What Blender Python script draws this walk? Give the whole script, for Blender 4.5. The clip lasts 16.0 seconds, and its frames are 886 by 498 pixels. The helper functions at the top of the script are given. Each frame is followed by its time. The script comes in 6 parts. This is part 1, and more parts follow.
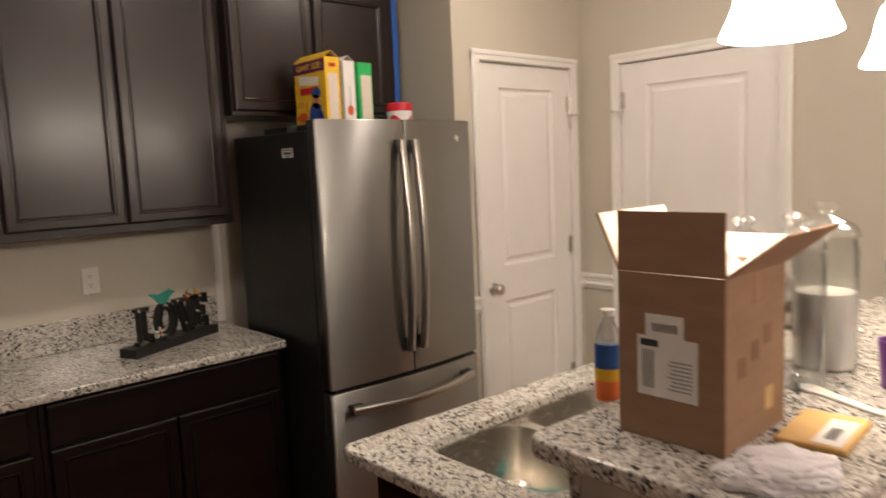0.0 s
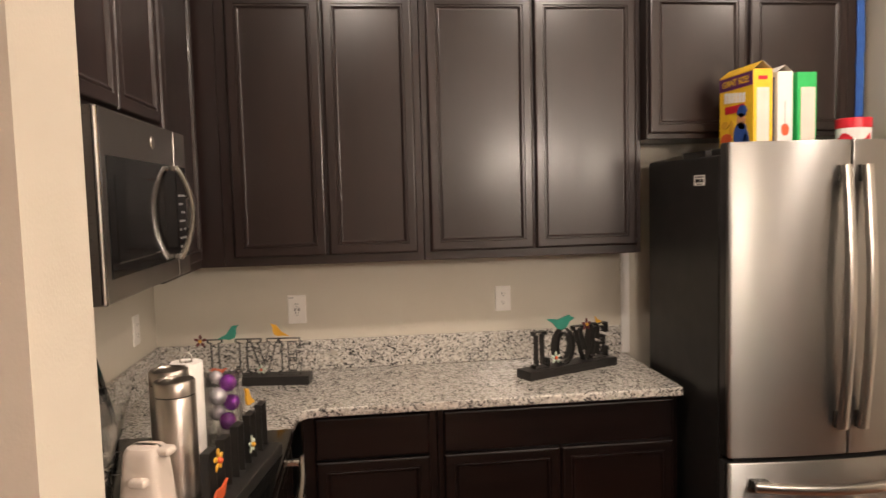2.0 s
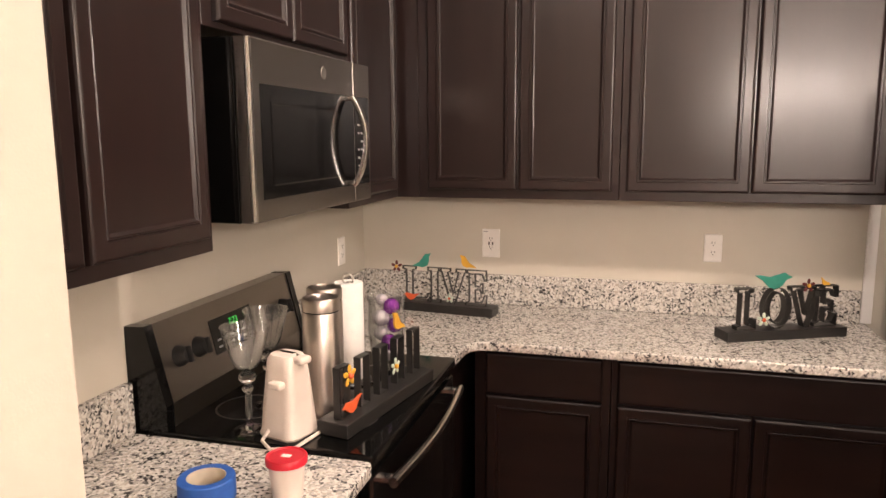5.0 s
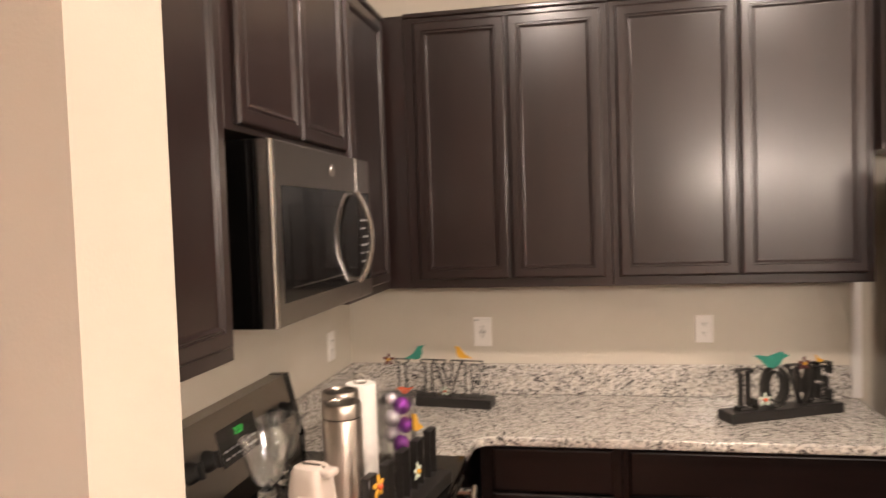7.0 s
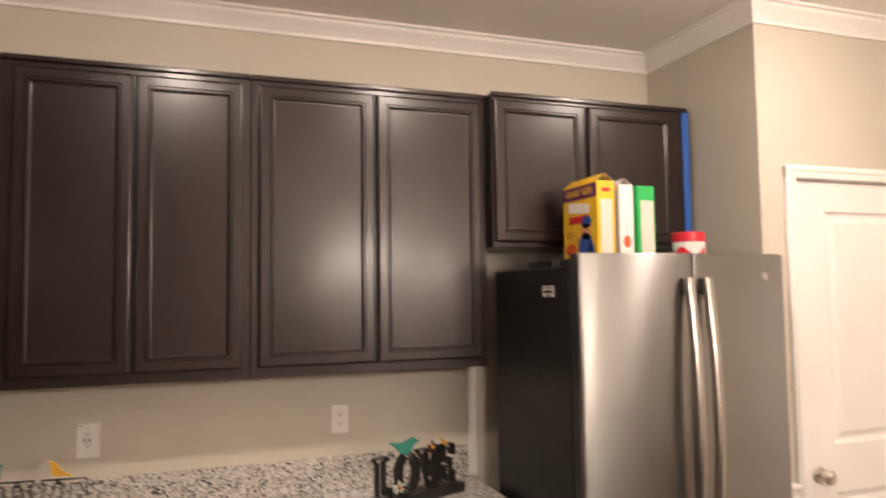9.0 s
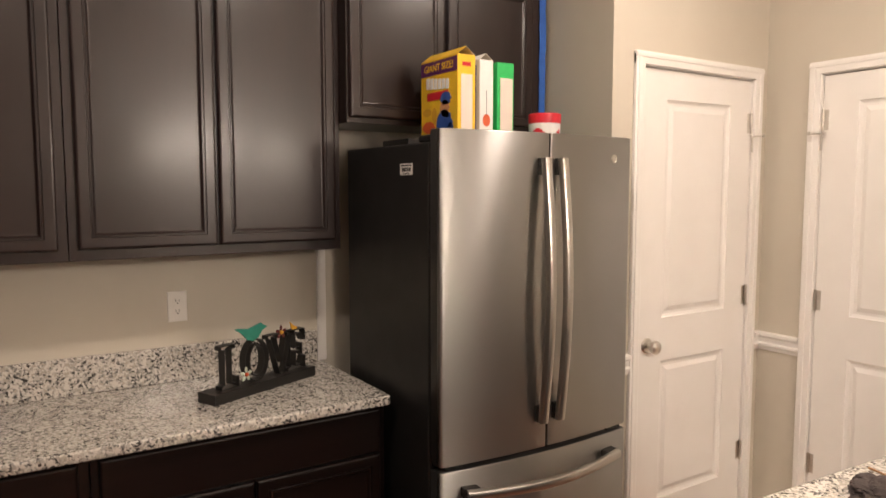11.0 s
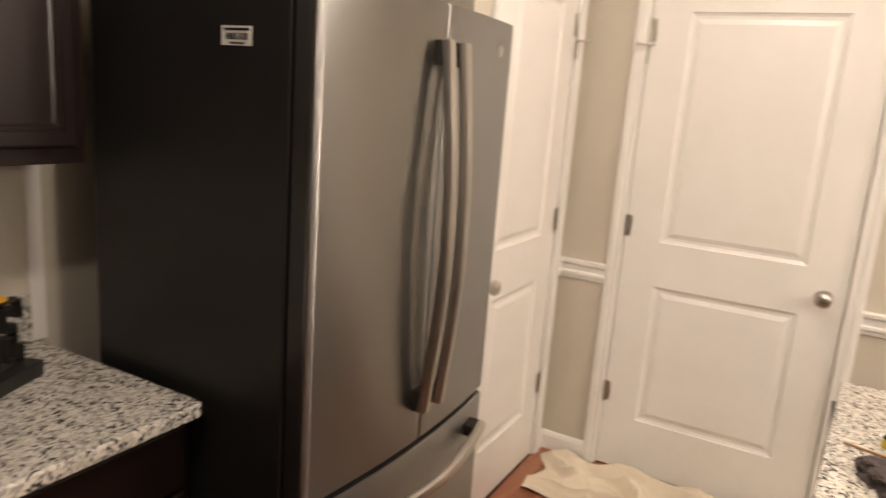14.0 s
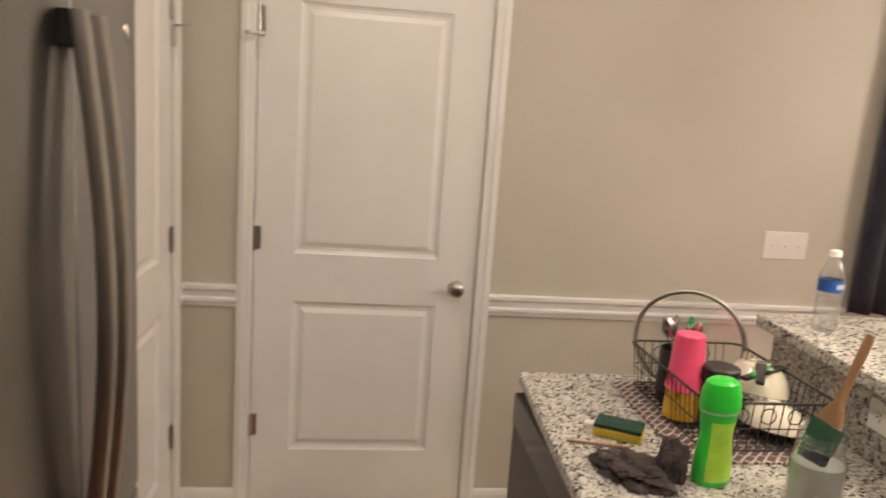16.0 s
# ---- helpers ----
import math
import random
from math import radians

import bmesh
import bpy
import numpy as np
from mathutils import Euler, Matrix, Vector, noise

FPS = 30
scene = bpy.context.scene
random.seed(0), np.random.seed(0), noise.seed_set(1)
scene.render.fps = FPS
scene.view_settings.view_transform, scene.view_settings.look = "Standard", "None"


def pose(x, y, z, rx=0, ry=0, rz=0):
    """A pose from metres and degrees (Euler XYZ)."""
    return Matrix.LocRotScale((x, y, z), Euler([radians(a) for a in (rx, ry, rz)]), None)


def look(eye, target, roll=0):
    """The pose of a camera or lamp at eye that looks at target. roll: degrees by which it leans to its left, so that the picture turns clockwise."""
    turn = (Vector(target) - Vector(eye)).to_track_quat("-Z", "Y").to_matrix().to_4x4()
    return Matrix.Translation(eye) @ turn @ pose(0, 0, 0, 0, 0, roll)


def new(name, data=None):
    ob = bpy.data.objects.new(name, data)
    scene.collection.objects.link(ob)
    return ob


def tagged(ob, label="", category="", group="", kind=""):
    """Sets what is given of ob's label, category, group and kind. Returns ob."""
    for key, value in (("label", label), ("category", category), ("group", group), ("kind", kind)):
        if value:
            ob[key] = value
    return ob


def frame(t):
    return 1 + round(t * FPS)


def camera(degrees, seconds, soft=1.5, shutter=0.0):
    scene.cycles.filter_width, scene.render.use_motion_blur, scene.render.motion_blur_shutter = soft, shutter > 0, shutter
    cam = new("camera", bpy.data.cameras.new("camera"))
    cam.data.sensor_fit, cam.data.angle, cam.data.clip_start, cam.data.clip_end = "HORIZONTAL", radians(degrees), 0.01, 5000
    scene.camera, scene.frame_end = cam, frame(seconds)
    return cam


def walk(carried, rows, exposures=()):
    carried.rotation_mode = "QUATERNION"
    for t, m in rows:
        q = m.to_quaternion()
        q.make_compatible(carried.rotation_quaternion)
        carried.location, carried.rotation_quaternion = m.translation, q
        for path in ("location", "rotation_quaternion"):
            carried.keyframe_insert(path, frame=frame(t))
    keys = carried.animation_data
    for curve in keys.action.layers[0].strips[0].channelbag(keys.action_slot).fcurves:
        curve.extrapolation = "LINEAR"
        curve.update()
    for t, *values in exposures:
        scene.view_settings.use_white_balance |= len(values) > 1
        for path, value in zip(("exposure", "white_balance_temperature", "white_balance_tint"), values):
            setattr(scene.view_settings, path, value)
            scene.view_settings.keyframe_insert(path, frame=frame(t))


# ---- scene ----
cam = camera(64.2, 16.0, soft=1.5, shutter=0.5)
PATH = [
    (0, (0.14, 0.228, 1.622), (1.486, 1.689, 1.386), -2.5),
    (0.5, (0.217, 0.339, 1.616), (1.382, 1.955, 1.442), -1.2),
    (1, (0.263, 0.369, 1.633), (1.066, 2.194, 1.479), -0.9),
    (1.5, (0.342, 0.351, 1.665), (0.801, 2.29, 1.501), -0.7),
    (2, (0.435, 0.323, 1.666), (0.658, 2.305, 1.516), -1.5),
    (2.5, (0.477, 0.324, 1.653), (0.573, 2.316, 1.502), -1.7),
    (3, (0.509, 0.377, 1.647), (0.555, 2.37, 1.492), -1.0),
    (3.5, (0.514, 0.448, 1.659), (0.527, 2.441, 1.499), -0.7),
    (4, (0.571, 0.471, 1.653), (0.378, 2.449, 1.427), -0.3),
    (4.5, (0.702, 0.443, 1.647), (0.27, 2.374, 1.357), 0.2),
    (4.7, (0.751, 0.429, 1.644), (0.235, 2.335, 1.326), -0.1),
    (6.8, (0.604, 0.414, 1.68), (0.12, 2.352, 1.57), -1.7),
    (7, (0.551, 0.415, 1.686), (0.177, 2.377, 1.599), -1.9),
    (7.5, (0.461, 0.421, 1.704), (0.445, 2.421, 1.666), -1.7),
    (8, (0.46, 0.471, 1.741), (0.709, 2.456, 1.767), 0.2),
    (8.5, (0.485, 0.532, 1.726), (0.891, 2.48, 1.924), -0.6),
    (9, (0.48, 0.582, 1.693), (1.153, 2.461, 1.821), -0.8),
    (9.5, (0.414, 0.613, 1.708), (1.349, 2.38, 1.686), -1.7),
    (9.7, (0.358, 0.631, 1.687), (1.401, 2.337, 1.669), -1.6),
    (11.8, (0.532, 0.932, 1.623), (1.655, 2.558, 1.315), 1.6),
    (12, (0.529, 1.02, 1.62), (1.714, 2.593, 1.277), 1.7),
    (12.5, (0.497, 1.245, 1.63), (1.883, 2.638, 1.259), 2.7),
    (13, (0.505, 1.396, 1.609), (1.967, 2.696, 1.194), 3.4),
    (13.5, (0.571, 1.577, 1.616), (2.121, 2.765, 1.186), 3.3),
    (14, (0.607, 1.717, 1.61), (2.32, 2.659, 1.189), 4.3),
    (14.5, (0.6, 1.845, 1.618), (2.484, 2.375, 1.207), 3.8),
    (15, (0.617, 1.971, 1.612), (2.569, 2.125, 1.205), 4.5),
    (15.5, (0.754, 2.061, 1.6), (2.713, 2.058, 1.2), 4.2),
    (16, (0.894, 2.117, 1.606), (2.847, 1.86, 1.256), 4.0),
]
walk(cam, [(t, look(eye, target, roll)) for t, eye, target, roll in PATH], [(0.0, 0.60, 6300, 12), (1.5, 1.20, 6400, 13), (3.0, 1.58, 6450, 15), (4.5, 1.85, 6350, 18), (7.0, 1.74, 6450, 17), (9.0, 1.34, 6450, 17), (12.0, 1.08, 6400, 12), (14.0, 1.10, 6400, 11), (15.0, 0.83, 6300, 11), (16.0, 0.50, 6300, 11)])

# ---- world, light, exposure ----
world = bpy.data.worlds.new("night")
scene.world = world
world.use_nodes = True
world.node_tree.nodes["Background"].inputs[0].default_value = (0.02, 0.025, 0.04, 1)
world.node_tree.nodes["Background"].inputs[1].default_value = 0.3
WARM = (1.0, 0.85, 0.70)


# ---- helpers for nodes and meshes ----
def material(name, base=(0.5, 0.5, 0.5), rough=0.5, metal=0.0, coat=0.0, spec=0.5):
    m = bpy.data.materials.new(name)
    m.use_nodes = True
    b = m.node_tree.nodes["Principled BSDF"]
    b.inputs["Base Color"].default_value = (*base, 1)
    b.inputs["Roughness"].default_value = rough
    b.inputs["Metallic"].default_value = metal
    b.inputs["Coat Weight"].default_value = coat
    b.inputs["Specular IOR Level"].default_value = spec
    return m


def node(m, kind, **inputs):
    n = m.node_tree.nodes.new(kind)
    for k, v in inputs.items():
        n.inputs[k.replace("_", " ")].default_value = v
    return n


def link(m, a, ao, b, bi):
    m.node_tree.links.new(a.outputs[ao], b.inputs[bi])


def bsdf(m):
    return m.node_tree.nodes["Principled BSDF"]


def coords(m, scale=(1, 1, 1)):
    t = node(m, "ShaderNodeTexCoord")
    g = node(m, "ShaderNodeMapping", Scale=scale)
    link(m, t, "Object", g, "Vector")
    return g


def ramp(m, stops, constant=False):
    r = node(m, "ShaderNodeValToRGB")
    e = r.color_ramp.elements
    while len(e) < len(stops):
        e.new(0.5)
    for k, (p, c) in zip(e, stops):
        k.position, k.color = p, (*c, 1)
    if constant:
        r.color_ramp.interpolation = "CONSTANT"
    return r


def noisy(m, lo, hi, scale=6, stretch=(1, 1, 1), detail=5, rough=None, bump=0.0, bump_scale=200, bump_dist=0.001):
    """Colour that wanders between lo and hi, roughness likewise, and a fine relief."""
    g = coords(m, stretch)
    n = node(m, "ShaderNodeTexNoise", Scale=scale, Detail=detail, Roughness=0.6)
    link(m, g, "Vector", n, "Vector")
    r = ramp(m, [(0.3, lo), (0.7, hi)])
    link(m, n, "Fac", r, "Fac")
    link(m, r, "Color", bsdf(m), "Base Color")
    if rough:
        k = node(m, "ShaderNodeMapRange", To_Min=rough[0], To_Max=rough[1])
        n2 = node(m, "ShaderNodeTexNoise", Scale=scale * 2.3, Detail=4)
        link(m, g, "Vector", n2, "Vector")
        link(m, n2, "Fac", k, "Value")
        link(m, k, "Result", bsdf(m), "Roughness")
    if bump:
        n3 = node(m, "ShaderNodeTexNoise", Scale=bump_scale, Detail=3)
        link(m, g, "Vector", n3, "Vector")
        bp = node(m, "ShaderNodeBump", Strength=bump, Distance=bump_dist)
        link(m, n3, "Fac", bp, "Height")
        link(m, bp, "Normal", bsdf(m), "Normal")
    return m


def thing(name, at=(0, 0, 0), rz=0, label="", category="", group="", kind=""):
    ob = new(name)
    ob.empty_display_size = 0.05
    ob.matrix_world = pose(*at, 0, 0, rz)
    return tagged(ob, label, category, group, kind)


def mesh_of(name, bm, mat, smooth=False):
    bmesh.ops.recalc_face_normals(bm, faces=bm.faces)
    me = bpy.data.meshes.new(name)
    bm.to_mesh(me)
    bm.free()
    for one in mat if isinstance(mat, (list, tuple)) else [mat]:
        me.materials.append(one)
    if smooth:
        me.shade_smooth()
        me.set_sharp_from_angle(angle=radians(35))
    return me


def part(name, bm, mat, parent=None, label="", smooth=False):
    ob = new(name, mesh_of(name, bm, mat, smooth))
    if parent:
        ob.parent = parent
    return tagged(ob, label)


def solid(name, bm, mat, label="", category="", kind="", group="", smooth=False):
    ob = part(name, bm, mat, None, "", smooth)
    return tagged(ob, label, category, group, kind)


def B():
    return bmesh.new()


def box(bm, x0, x1, y0, y1, z0, z1, bevel=0.0, seg=2):
    t = bmesh.new()
    bmesh.ops.create_cube(t, size=1)
    for v in t.verts:
        v.co = ((x0 + x1) / 2 + v.co.x * (x1 - x0), (y0 + y1) / 2 + v.co.y * (y1 - y0), (z0 + z1) / 2 + v.co.z * (z1 - z0))
    if bevel:
        bmesh.ops.bevel(t, geom=t.edges, offset=bevel, segments=seg, affect="EDGES", profile=0.5)
    return merge(bm, t)


def merge(bm, t, m=None):
    made = {}
    for v in t.verts:
        made[v] = bm.verts.new(m @ v.co if m else v.co)
    for f in t.faces:
        try:
            g = bm.faces.new([made[v] for v in f.verts])
            g.material_index, g.smooth = f.material_index, f.smooth
        except ValueError:
            pass
    t.free()
    return bm


def nested(bm, x0, x1, z0, z1, rings, cap=True, back=False):
    """Rings of rectangles in the xz plane, each (inset, y), skinned one to the next; the last one filled."""
    loops = []
    for i, y in rings:
        loops.append([bm.verts.new(p) for p in ((x0 + i, y, z0 + i), (x1 - i, y, z0 + i), (x1 - i, y, z1 - i), (x0 + i, y, z1 - i))])
    for a, b in zip(loops, loops[1:]):
        for k in range(4):
            bm.faces.new((a[k], a[(k + 1) % 4], b[(k + 1) % 4], b[k]))
    if cap:
        bm.faces.new(loops[-1])
    if back:
        bm.faces.new(loops[0][::-1])
    return bm


def lathe(bm, profile, seg=32, m=None, close=False):
    """Turns (radius, height) round z."""
    t = bmesh.new()
    rows = []
    for r, z in profile:
        if r < 1e-5:
            rows.append([t.verts.new((0, 0, z))])
        else:
            rows.append([t.verts.new((r * math.cos(a), r * math.sin(a), z)) for a in (2 * math.pi * k / seg for k in range(seg))])
    pairs = list(zip(rows, rows[1:])) + ([(rows[-1], rows[0])] if close else [])
    for a, b in pairs:
        for k in range(seg):
            q = [a[k % len(a)], a[(k + 1) % len(a)] if len(a) > 1 else None, b[(k + 1) % len(b)] if len(b) > 1 else None, b[k % len(b)]]
            q = [v for v in q if v]
            if len(q) > 2:
                t.faces.new(q)
    return merge(bm, t, m)


def tube(bm, pts, r=0.004, seg=8, closed=False, flat=1.0, up=(0, 0, 1), square=1.0):
    """A round or flattened bar along points."""
    pts = [Vector(p) for p in pts]
    n = len(pts)
    rings = []
    for i, p in enumerate(pts):
        a = pts[i - 1] if i or closed else p
        b = pts[(i + 1) % n] if i < n - 1 or closed else p
        d = (b - a).normalized()
        u = Vector(up)
        s = d.cross(u)
        if s.length < 1e-3:
            s = d.cross(Vector((1, 0, 0)))
        s.normalize()
        w = s.cross(d).normalized()
        ring = []
        for k in range(seg):
            c, e = math.cos(2 * math.pi * (k + 0.5) / seg), math.sin(2 * math.pi * (k + 0.5) / seg)
            c, e = math.copysign(abs(c) ** square, c), math.copysign(abs(e) ** square, e)
            ring.append(bm.verts.new(p + s * (r * c) + w * (r * flat * e)))
        rings.append(ring)
    for i in range(n if closed else n - 1):
        a, b = rings[i], rings[(i + 1) % n]
        for k in range(seg):
            bm.faces.new((a[k], a[(k + 1) % seg], b[(k + 1) % seg], b[k]))
    if not closed:
        bm.faces.new(rings[0][::-1])
        bm.faces.new(rings[-1])
    return bm


def round_poly(points, radii, seg=6):
    """Rounds the corners of a polygon."""
    out, n = [], len(points)
    for i in range(n):
        p, a, b = (Vector((*points[j % n], 0)) for j in (i, i - 1, i + 1))
        r = radii[i] if isinstance(radii, (list, tuple)) else radii
        if r <= 0:
            out.append((p.x, p.y))
            continue
        u, v = (a - p).normalized(), (b - p).normalized()
        for k in range(seg + 1):
            s = k / seg
            q = p + u * r * (1 - s) ** 2 + v * r * s ** 2
            out.append((q.x, q.y))
    return out


def slab(name, outlines, z0, z1, bevel=0.004):
    """A flat plate with rounded edges from an outline and its holes; gives a bmesh."""
    cu = bpy.data.curves.new(name, "CURVE")
    cu.dimensions, cu.fill_mode = "2D", "BOTH"
    cu.extrude, cu.bevel_depth, cu.bevel_resolution, cu.offset = (z1 - z0) / 2 - bevel, bevel, 2, -bevel
    for pts in outlines:
        s = cu.splines.new("POLY")
        s.points.add(len(pts) - 1)
        for q, (x, y) in zip(s.points, pts):
            q.co = (x, y, 0, 1)
        s.use_cyclic_u = True
    ob = bpy.data.objects.new(name, cu)
    scene.collection.objects.link(ob)
    me = bpy.data.meshes.new_from_object(ob.evaluated_get(bpy.context.evaluated_depsgraph_get()))
    bm = bmesh.new()
    bm.from_mesh(me)
    for v in bm.verts:
        v.co.z += (z0 + z1) / 2
    bpy.data.objects.remove(ob)
    bpy.data.curves.remove(cu)
    bpy.data.meshes.remove(me)
    return bm


def lettering(text, size, m, depth=0.0005):
    """Flat raised letters as a bmesh, middle at the pose m, facing its z."""
    cu = bpy.data.curves.new("text", "FONT")
    cu.body, cu.size, cu.extrude, cu.align_x, cu.align_y, cu.resolution_u = text, size, depth, "CENTER", "CENTER", 3
    ob = bpy.data.objects.new("text", cu)
    scene.collection.objects.link(ob)
    me = bpy.data.meshes.new_from_object(ob.evaluated_get(bpy.context.evaluated_depsgraph_get()))
    bm = bmesh.new()
    bm.from_mesh(me)
    bm.transform(m)
    bpy.data.objects.remove(ob)
    bpy.data.curves.remove(cu)
    bpy.data.meshes.remove(me)
    return bm


# ---- materials ----
paint = noisy(material("wall_paint", rough=0.55), (0.515, 0.471, 0.394), (0.556, 0.511, 0.432), 1.3, rough=(0.42, 0.6), bump=0.25, bump_scale=260, bump_dist=0.0008)
ceiling_paint = noisy(material("ceiling_paint", rough=0.8), (0.81, 0.78, 0.73), (0.85, 0.82, 0.77), 1.5, bump=0.3, bump_scale=180)
white = noisy(material("white_paint", rough=0.32), (0.76, 0.735, 0.70), (0.81, 0.785, 0.755), 3, rough=(0.25, 0.4), bump=0.08, bump_scale=150)
plastic = noisy(material("white_plastic", rough=0.3), (0.76, 0.73, 0.69), (0.8, 0.77, 0.73), 20)

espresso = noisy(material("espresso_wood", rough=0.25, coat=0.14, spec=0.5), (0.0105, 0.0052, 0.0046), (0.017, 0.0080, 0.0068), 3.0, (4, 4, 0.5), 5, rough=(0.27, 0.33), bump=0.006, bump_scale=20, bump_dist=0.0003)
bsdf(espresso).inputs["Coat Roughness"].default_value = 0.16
# same espresso for the low cabinets, with the shade down there darkening its colour
espresso_shaded = noisy(material("espresso_wood_shaded", rough=0.3, coat=0.06, spec=0.28), (0.0040, 0.0020, 0.0017), (0.0085, 0.0042, 0.0034), 4, (0.7, 5, 5), 6, rough=(0.3, 0.38), bump=0.006, bump_scale=20, bump_dist=0.0003)

granite = material("granite", rough=0.14, coat=0.0, spec=0.5)
g = coords(granite)
warp = node(granite, "ShaderNodeTexNoise", Scale=45.0, Detail=3.0)
link(granite, g, "Vector", warp, "Vector")
mixv = node(granite, "ShaderNodeMix")
mixv.data_type, mixv.blend_type = "RGBA", "LINEAR_LIGHT"
mixv.inputs[0].default_value = 0.008
link(granite, g, "Vector", mixv, 6)
link(granite, warp, "Color", mixv, 7)
cells = node(granite, "ShaderNodeTexVoronoi", Scale=150.0)
link(granite, mixv, 2, cells, "Vector")
tone = node(granite, "ShaderNodeSeparateColor")
link(granite, cells, "Color", tone, "Color")
patch = node(granite, "ShaderNodeTexNoise", Scale=16.0, Detail=4.0, Roughness=0.65)
link(granite, g, "Vector", patch, "Vector")
add = node(granite, "ShaderNodeMath")
add.operation = "MULTIPLY_ADD"
add.inputs[1].default_value = 0.85
link(granite, patch, "Fac", add, 0)
sub = node(granite, "ShaderNodeMath")
sub.operation = "ADD"
sub.inputs[1].default_value = -0.44
link(granite, tone, "Red", sub, 0)
link(granite, sub, "Value", add, 2)
speck = ramp(granite, [(0.0, (0.05, 0.047, 0.045)), (0.10, (0.20, 0.19, 0.18)), (0.2, (0.35, 0.33, 0.30)), (0.34, (0.47, 0.44, 0.395)), (0.52, (0.61, 0.575, 0.525)), (0.85, (0.42, 0.38, 0.33))], True)
link(granite, add, "Value", speck, "Fac")
link(granite, speck, "Color", bsdf(granite), "Base Color")


def brushed(name, base, rough, stretch, along=(1, 0, 0), aniso=0.75, dent=0.08):
    m = material(name, base, rough, 1.0)
    g = coords(m, stretch)
    n = node(m, "ShaderNodeTexNoise", Scale=30.0, Detail=3.0)
    link(m, g, "Vector", n, "Vector")
    k = node(m, "ShaderNodeMapRange", To_Min=rough - 0.03, To_Max=rough + 0.04)
    link(m, n, "Fac", k, "Value")
    link(m, k, "Result", bsdf(m), "Roughness")
    big = node(m, "ShaderNodeTexNoise", Scale=4.5, Detail=1.0)
    link(m, coords(m, (1, 1, 0.35)), "Vector", big, "Vector")
    bsdf(m).inputs["Anisotropic"].default_value = aniso
    tan = node(m, "ShaderNodeCombineXYZ", X=along[0], Y=along[1], Z=along[2])
    link(m, tan, "Vector", bsdf(m), "Tangent")
    b1 = node(m, "ShaderNodeBump", Strength=dent, Distance=0.02)
    link(m, big, "Fac", b1, "Height")
    link(m, b1, "Normal", bsdf(m), "Normal")
    return m


steel = brushed("stainless_steel", (0.33, 0.323, 0.312), 0.28, (1, 1, 4), (0, 0, 1), 1.0, 0.11)
for one in list(bsdf(steel).inputs["Roughness"].links):
    steel.node_tree.links.remove(one)
bsdf(steel).inputs["Roughness"].default_value = 0.28
coarse = node(steel, "ShaderNodeBsdfAnisotropic", Color=(0.33, 0.323, 0.312, 1), Roughness=0.45, Anisotropy=-0.55)
link(steel, node(steel, "ShaderNodeCombineXYZ", Z=1.0), "Vector", coarse, "Tangent")
both = node(steel, "ShaderNodeMixShader")
both.inputs[0].default_value = 0.45
link(steel, bsdf(steel), "BSDF", both, 1)
link(steel, coarse, "BSDF", both, 2)
link(steel, both, "Shader", steel.node_tree.nodes["Material Output"], "Surface")
door_edge = noisy(material("door_edge_paint", rough=0.3, metal=0.5), (0.045, 0.043, 0.041), (0.06, 0.057, 0.054), 6, rough=(0.25, 0.36))
post_steel = noisy(material("handle_post_steel", rough=0.25, metal=0.9), (0.07, 0.066, 0.06), (0.10, 0.094, 0.088), 30)
steel_h = brushed("stainless_steel_bright", (0.60, 0.575, 0.54), 0.18, (40, 40, 1), (0, 0, 1), 0.3)
handle_steel = noisy(material("handle_steel", rough=0.3, metal=1.0), (0.46, 0.435, 0.40), (0.50, 0.475, 0.44), 6, (1, 1, 0.2), rough=(0.27, 0.34))
dark_steel = brushed("dark_stainless", (0.27, 0.25, 0.23), 0.28, (40, 1, 40), (0, 1, 0), 0.5)
guard_steel = brushed("backguard_steel", (0.25, 0.225, 0.20), 0.28, (40, 1, 40), (0, 1, 0), 0.5)
sink_steel = brushed("sink_steel", (0.68, 0.65, 0.60), 0.26, (1, 30, 30), (1, 0, 0), 0.3)
nickel = noisy(material("satin_nickel", rough=0.28, metal=1.0), (0.52, 0.49, 0.45), (0.62, 0.59, 0.54), 30)
black_side = noisy(material("black_textured_metal", rough=0.42), (0.012, 0.0115, 0.011), (0.017, 0.016, 0.0155), 5, rough=(0.36, 0.5), bump=0.3, bump_scale=420, bump_dist=0.0004)
black_gloss = noisy(material("black_gloss", rough=0.08, spec=0.32), (0.002, 0.002, 0.002), (0.004, 0.0038, 0.0036), 4, rough=(0.05, 0.14))
black_plastic = noisy(material("black_plastic", rough=0.35), (0.010, 0.010, 0.010), (0.018, 0.017, 0.016), 12)
black_iron = noisy(material("black_painted_metal", rough=0.42), (0.010, 0.0095, 0.009), (0.022, 0.020, 0.018), 25, bump=0.2, bump_scale=300)
black_wood = noisy(material("black_painted_wood", rough=0.45), (0.011, 0.010, 0.009), (0.020, 0.018, 0.016), 8, (1, 8, 8), bump=0.2, bump_scale=60)
glow = material("lamp_glass", (0.9, 0.86, 0.8), 0.4)
bsdf(glow).inputs["Emission Color"].default_value = (1.0, 0.86, 0.68, 1)
bsdf(glow).inputs["Emission Strength"].default_value = 25.0

